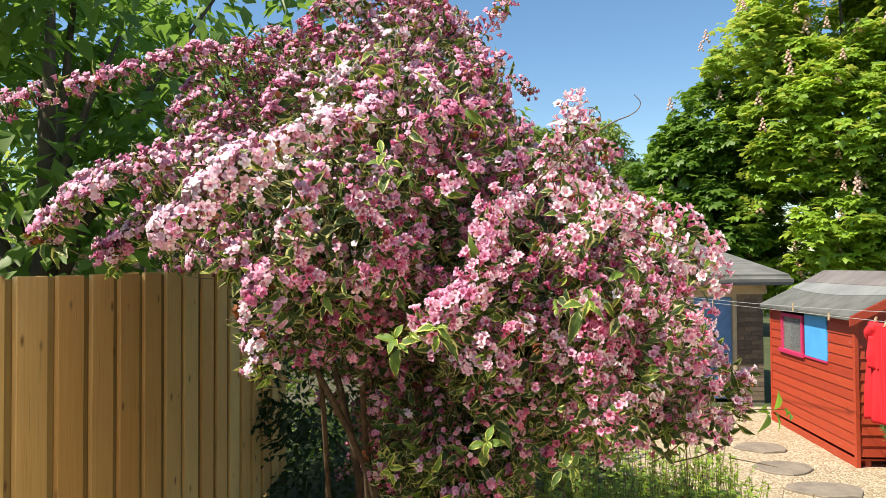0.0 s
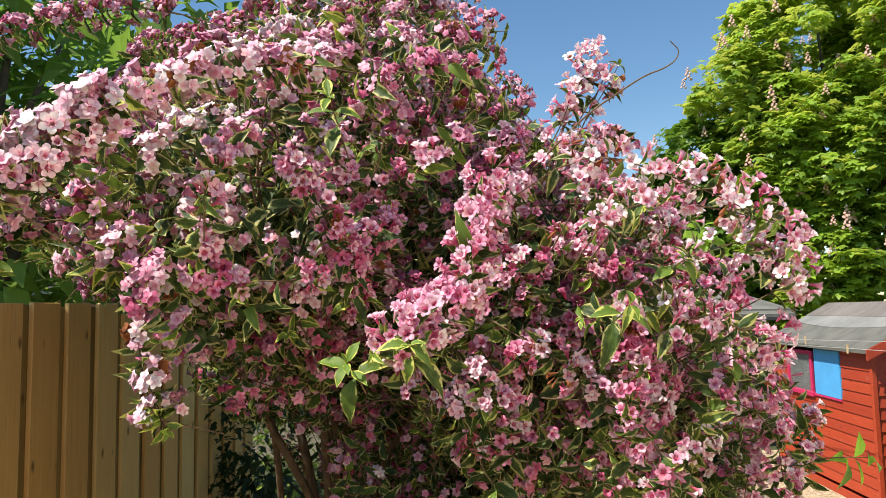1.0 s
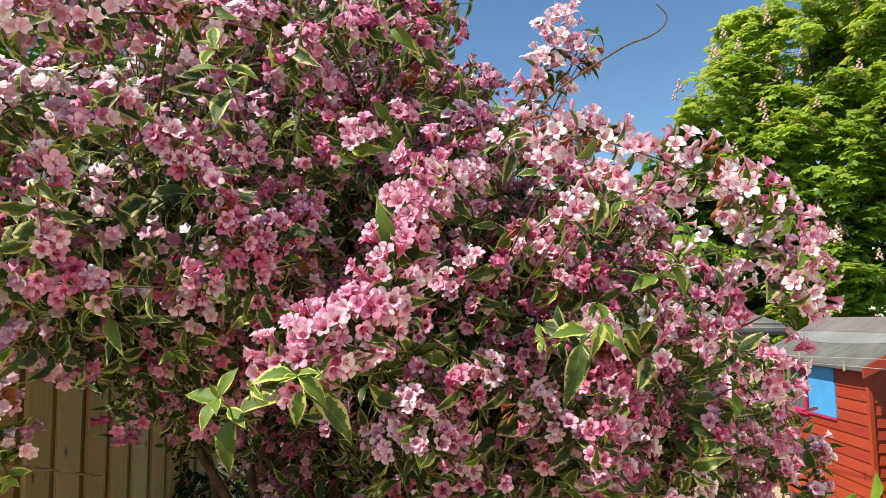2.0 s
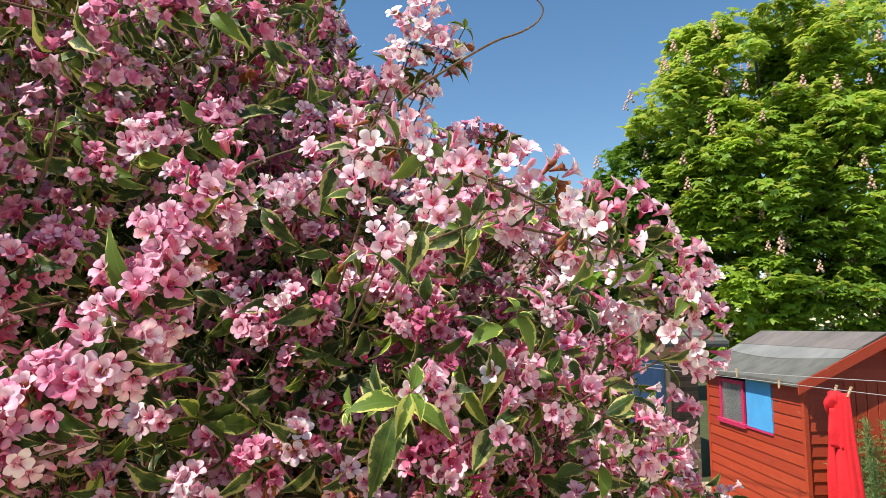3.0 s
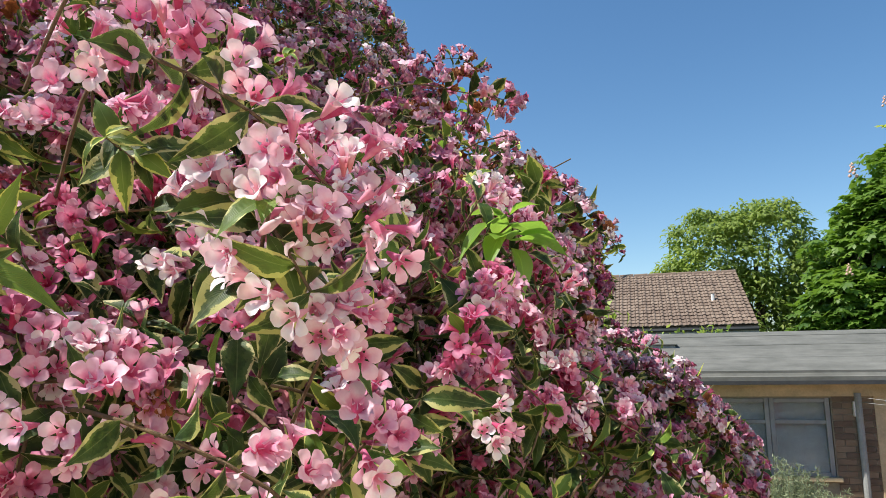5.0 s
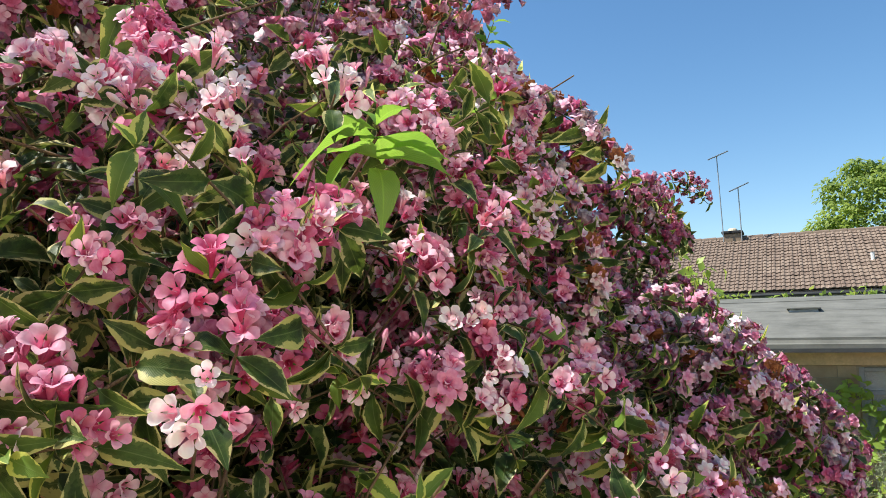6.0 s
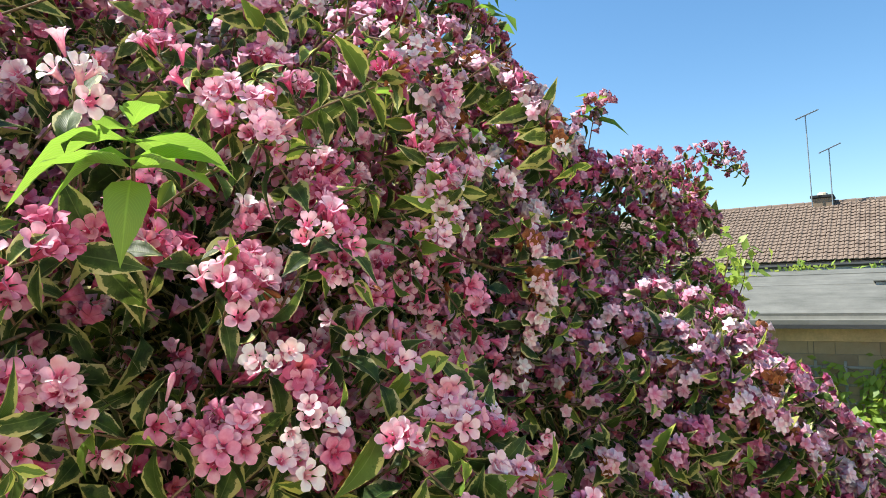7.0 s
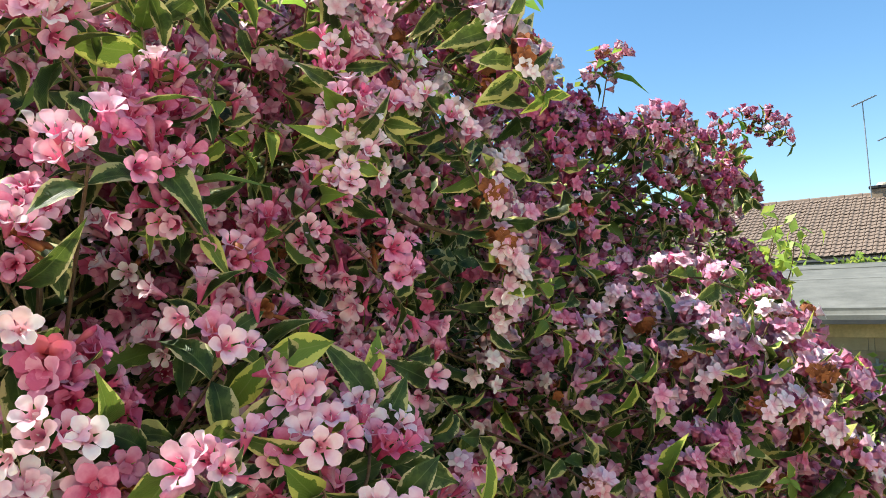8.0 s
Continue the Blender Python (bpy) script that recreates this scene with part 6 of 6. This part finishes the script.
def make_forget_flowers():
    rng = np.random.default_rng(5)
    V, F, n = [], [], 0
    v, f, _ = flower_shape(1.0, rng)
    for _ in range(260):
        p = np.array((rng.uniform(0.75, 1.7), rng.uniform(4.3, 5.7), 0))
        p[2] = ground_height(*p[:2]) + rng.uniform(0.2, 0.36)
        V.append((basis(rng.normal(0, 0.4, 3) + (0, -0.3, 1), rng.uniform(0, 6)) * 0.014 @ v.T).T + p)
        F.append(f + n)
        n += len(v)
    return tagged(part("blue_flowers", raw_mesh("blue_flowers", np.concatenate(V), np.concatenate(F)), M_BLUEFL, label="small pale blue flowers among the green bed", kind="stuff"), category="flowers")


make_forget_flowers()


def make_feather_shrub(name, label, at, h, r, n, seed, material, category):
    """Upright wands with short needle leaves all along them."""
    rng = np.random.default_rng(seed)
    t = thing(name, label, category, at=at)
    tw, b = Twigs(), Batch(NARROW)
    at = np.array(at, float)
    for _ in range(n):
        a, q = rng.uniform(0, math.tau), math.sqrt(rng.random())
        foot = at + np.array((0.25 * q * r * math.cos(a), 0.25 * q * r * math.sin(a), -0.02))
        tip = at + np.array((q * r * math.cos(a), q * r * math.sin(a), h * (1.08 - 0.45 * q * q) * rng.uniform(0.75, 1.05)))
        mid = (foot + tip) / 2 + np.array((0.2 * r * q * math.cos(a), 0.2 * r * q * math.sin(a), 0))
        line = curve([foot, mid, tip], 16)
        tw.add(line[::3], 0.004, 0.0015, 3)
        k = rng.uniform(0.2, 0.8)
        for i in range(3, 16):
            for _ in range(26):
                d = unit(line[min(i + 1, 15)] - line[i - 1] + rng.normal(0, 0.05, 3))
                out = unit(d * 0.8 + rng.normal(0, 0.6, 3))
                xx = unit(np.cross(out, rng.normal(0, 1, 3)))
                b.add(rng.integers(2), np.stack([xx, out, np.cross(xx, out)], 1) * rng.uniform(0.038, 0.068), line[i] + rng.normal(0, 0.012, 3), float(np.clip(k + rng.normal(0, 0.2), 0, 1)))
    under(part("leaves", b.mesh("leaves"), material, kind="stuff"), t)
    under(part("wand_tuft", tw.mesh("wand_tuft"), M_GTWIG, kind="stuff"), t)
    return t


make_feather_shrub("rosemary_bush", "tall feathery green rosemary beside the shed gable", (5.05, 7.35, 0.0), 1.45, 0.62, 90, 31, M_FEATHER, "shrub")
make_feather_shrub("lavender_bush", "grey-green lavender bush in front of the window", (2.55, 10.4, 0.0), 1.0, 0.75, 90, 32, M_GREY, "shrub")


def make_climber():
    """Ivy-like climber on a timber trellis against the block wall."""
    tr = thing("trellis", "weathered grey timber trellis fixed to the wall", "trellis", at=(0.2, BY0 - 0.05, 0))
    for k in range(8):
        x = -0.5 + k * 0.30
        under(part("upright", box((x, BY0 - 0.055, 0.15), (x + 0.03, BY0 - 0.035, 1.5), 0.002), M_GREYP), tr)
    for k in range(7):
        z = 0.22 + k * 0.2
        under(part("crossbar", box((-0.55, BY0 - 0.034, z), (1.68, BY0 - 0.016, z + 0.025), 0.002), M_GREYP), tr)
    rng = np.random.default_rng(41)
    c = thing("wall_vine", "green climbing vine sprawling along the wall and trellis", "climber", at=(0.4, BY0 - 0.1, 0))
    tw, b = Twigs(), Batch(BROAD)
    for k in range(26):
        x0 = rng.uniform(-0.8, 1.7)
        pts = [np.array((x0, BY0 - 0.08, 0.0))]
        for i in range(7):
            pts.append(pts[-1] + np.array((rng.normal(0.05, 0.14), rng.normal(0, 0.02), rng.uniform(0.12, 0.28))))
            pts[-1][2] = min(pts[-1][2], 1.55 + rng.uniform(-0.1, 0.1))
            pts[-1][1] = BY0 - 0.08 - rng.uniform(0, 0.06)
        tw.add(curve(pts, 18), 0.007, 0.002, 3)
        for p in curve(pts, 40)[12:]:
            for _ in range(2):
                out = unit(rng.normal(0, 1, 3) * (1, 0.4, 0.5) + np.array((0, -0.4, -0.5)))
                up = unit(np.array((0, -1, 0.5)) + rng.normal(0, 0.3, 3))
                xx = unit(np.cross(out, up))
                b.add(rng.integers(3), np.stack([xx, out, np.cross(xx, out)], 1) * rng.uniform(0.08, 0.15), p + rng.normal(0, 0.04, 3), float(rng.random()))
    under(part("leaves", b.mesh("leaves"), M_BED, kind="stuff"), c)
    under(part("vine_tangle", tw.mesh("vine_tangle"), M_GTWIG, kind="stuff"), c)


make_climber()


def make_hop():
    """A bright climber that threads through the far side of the shrub."""
    rng = np.random.default_rng(43)
    c = thing("golden_hop", "bright yellow-green climber threading through the far side of the shrub", "climber", at=(0.3, 5.9, 0))
    tw, b = Twigs(), Batch(BROAD)
    for tip in ((0.98, 5.90, 2.45), (1.04, 5.90, 2.38), (1.02, 5.60, 2.36), (1.05, 4.95, 2.20), (1.03, 4.80, 2.14), (1.12, 4.90, 2.10), (0.85, 5.85, 2.25)):
        tip = np.array(tip)
        pts = curve([np.array((0.3, 5.9, 0.0)) + rng.normal(0, 0.05, 3) * (1, 1, 0), (0.35, 5.8, 1.0), tip - np.array((0.1, 0, 0.3)), tip], 24)
        tw.add(pts, 0.006, 0.002, 3)
        for p in pts[12:]:
            for _ in range(4):
                out = unit(rng.normal(0, 1, 3) + np.array((0.3, -0.3, -0.3)))
                up = unit(np.array((0.4, -0.4, 0.9)) + rng.normal(0, 0.3, 3))
                xx = unit(np.cross(out, up))
                b.add(rng.integers(3), np.stack([xx, out, np.cross(xx, out)], 1) * rng.uniform(0.045, 0.085), p + rng.normal(0, 0.05, 3), float(rng.uniform(0.5, 1)))
    under(part("leaves", b.mesh("leaves"), M_BED, kind="stuff"), c)
    under(part("vine_tangle", tw.mesh("vine_tangle"), M_GTWIG, kind="stuff"), c)


make_hop()


# ---- washing line ----
LX = 3.75


def line_z(y, k):
    return 1.87 - 0.045 * (y - 4.5) + 0.0032 * (y - 4.5) ** 2 if k == 0 else 1.72 - 0.012 * (y - 6)


def make_line():
    wl = thing("washing_line", "thin pale washing line strung along the path", "washing line", at=(LX, 3.2, 0))
    for k in (0, 1):
        pts = [Vector((LX + 0.05 * k * (1 - (y - 3.2) / 8.6), y, line_z(y, k))) for y in np.linspace(3.2, 11.84, 24)]
        under(part("cord", tube(pts, 0.0024, 5), M_LINE), wl)
    under(part("hook", tube([(LX, 11.80, line_z(11.84, 0) + 0.03), (LX, 11.86, line_z(11.84, 0) + 0.02)], 0.012, 6), M_METAL), wl)
    under(part("hook", tube([(LX, 3.19, line_z(3.2, 0) + 0.02), (LX, 3.23, line_z(3.2, 0) + 0.01)], 0.012, 6), M_METAL), wl)


make_line()


def make_peg(y, k, lean):
    x, z = LX + 0.05 * k * (1 - (y - 3.2) / 8.6), line_z(y, k)
    peg = thing("clothes_peg", "plain wooden clothes peg clipped on the line", "clothes peg", "pegs on the line", at=(x, y, z))
    for s in (-1, 1):
        prof = [(s * 0.001, -0.045), (s * 0.007, -0.045), (s * 0.009, 0.0), (s * 0.012, 0.035), (s * 0.006, 0.035), (s * 0.001, 0.0)]
        ob = part("prong", prism(prof, 1, -0.005, 0.005), M_PEG, m=pose(x, y, z, lean, 0, 90))
        under(ob, peg)
    under(part("spring", tube([(x - 0.006, y, z + 0.003), (x + 0.006, y, z + 0.003)], 0.005, 6), M_METAL), peg)


for y, k, lean in ((7.80, 0, 0), (7.13, 1, 4), (6.38, 1, 20), (6.22, 1, 28), (5.70, 0, 22), (5.56, 0, 8), (10.2, 1, 0)):
    make_peg(y, k, lean)


def make_dress():
    """A small red hooded dress hung by its shoulders, in soft folds that widen towards the hem."""
    zt = line_z(6.3, 1) - 0.015
    side, deep = Vector((0.25, -0.97, 0)), Vector((0.97, 0.25, 0))
    def cloth(half, thick, z0, z1, off, folds, seed, rows=22, cols=40):
        bm = bmesh.new()
        rings = []
        for i in range(rows):
            t = i / (rows - 1)
            ring = []
            for k in range(cols):
                a = k * math.tau / cols
                n = noise.noise((math.cos(a) * 1.6, math.sin(a) * 1.6, t * 2.2 + seed))
                crease = math.sin(folds * a + 2.2 * noise.noise((t * 1.7, seed, 0)) + seed) * (0.10 + 0.20 * t)
                r = 1 + crease + 0.35 * n
                p = side * (half(t) * math.cos(a) * (0.85 + 0.15 * r) + off(t)) + deep * (thick(t) * math.sin(a) * r)
                ring.append(bm.verts.new((LX + p.x, 6.30 + p.y, z0 + (z1 - z0) * t + 0.012 * math.sin(3 * a + seed) * t)))
            rings.append(ring)
        for r0, r1 in zip(rings, rings[1:]):
            for k in range(cols):
                j = (k + 1) % cols
                bm.faces.new((r0[k], r0[j], r1[j], r1[k]))
        bm.faces.new(rings[0][::-1])
        bm.faces.new(rings[-1])
        return bm
    g = thing("red_dress", "bright red child's hooded dress hung from the line by pegs", "garment", at=(LX, 6.3, zt))
    under(part("body", cloth(lambda t: 0.090 + 0.050 * t ** 0.9, lambda t: 0.020 + 0.055 * t, zt, zt - 0.82, lambda t: 0.012 * t, 8, 1.0, 30, 64), M_CLOTH, smooth=True), g)
    under(part("hood", cloth(lambda t: 0.034 + 0.022 * math.sin(math.pi * t), lambda t: 0.034 + 0.034 * math.sin(math.pi * t), zt + 0.010, zt - 0.15, lambda t: -0.03 - 0.02 * t, 6, 4.0, 16, 28), M_CLOTH, smooth=True), g)
    under(part("sleeve", cloth(lambda t: 0.026 + 0.016 * t, lambda t: 0.055 + 0.03 * t, zt - 0.11, zt - 0.38, lambda t: -0.030 + 0.04 * t, 3, 7.0, 12, 20), M_CLOTH, smooth=True), g)


make_dress()


def make_sock(y, turn):
    """A flat ankle sock hung by its cuff, the heel bent and the toe drooping."""
    z = line_z(y, 0) - 0.012
    pts = [(0, 0, 0), (0.0, 0.002, -0.02), (0.003, 0.0, -0.06), (-0.003, 0.006, -0.10), (0.0, 0.026, -0.135), (0.0, 0.060, -0.158), (0.0, 0.094, -0.182), (0.0, 0.112, -0.196)]
    bm = tube([Vector(p) for p in pts], [0.048, 0.044, 0.043, 0.048, 0.054, 0.050, 0.044, 0.020], 14)
    for v in bm.verts:
        v.co.x = v.co.x * 0.45 + 0.006 * math.sin(v.co.z * 90 + v.co.y * 60)
    bmesh.ops.scale(bm, vec=(1, 0.9, 0.9), verts=bm.verts)
    ob = part("sock", bm, M_WHITE, m=pose(LX, y, z, 0, 0, turn), smooth=True, label="white cotton ankle sock pegged to the line")
    tagged(ob, category="sock", group="socks on the line")


make_sock(5.70, -125)
make_sock(5.56, 55)

# ---- bricks of the outbuilding ----
brick_course("block", 0.7, 2.0, 0.0, 1.80, 0.44, 0.225, M_BLOCK)
brick_course("block", 3.43, 3.95, 0.0, 1.80, 0.22, 0.075, M_DBRICK)
brick_course("block", 4.73, 5.15, 0.0, 1.80, 0.22, 0.075, M_DBRICK)
brick_course("block", -0.9, 0.7, 0.9, 1.80, 0.44, 0.225, M_BLOCK)
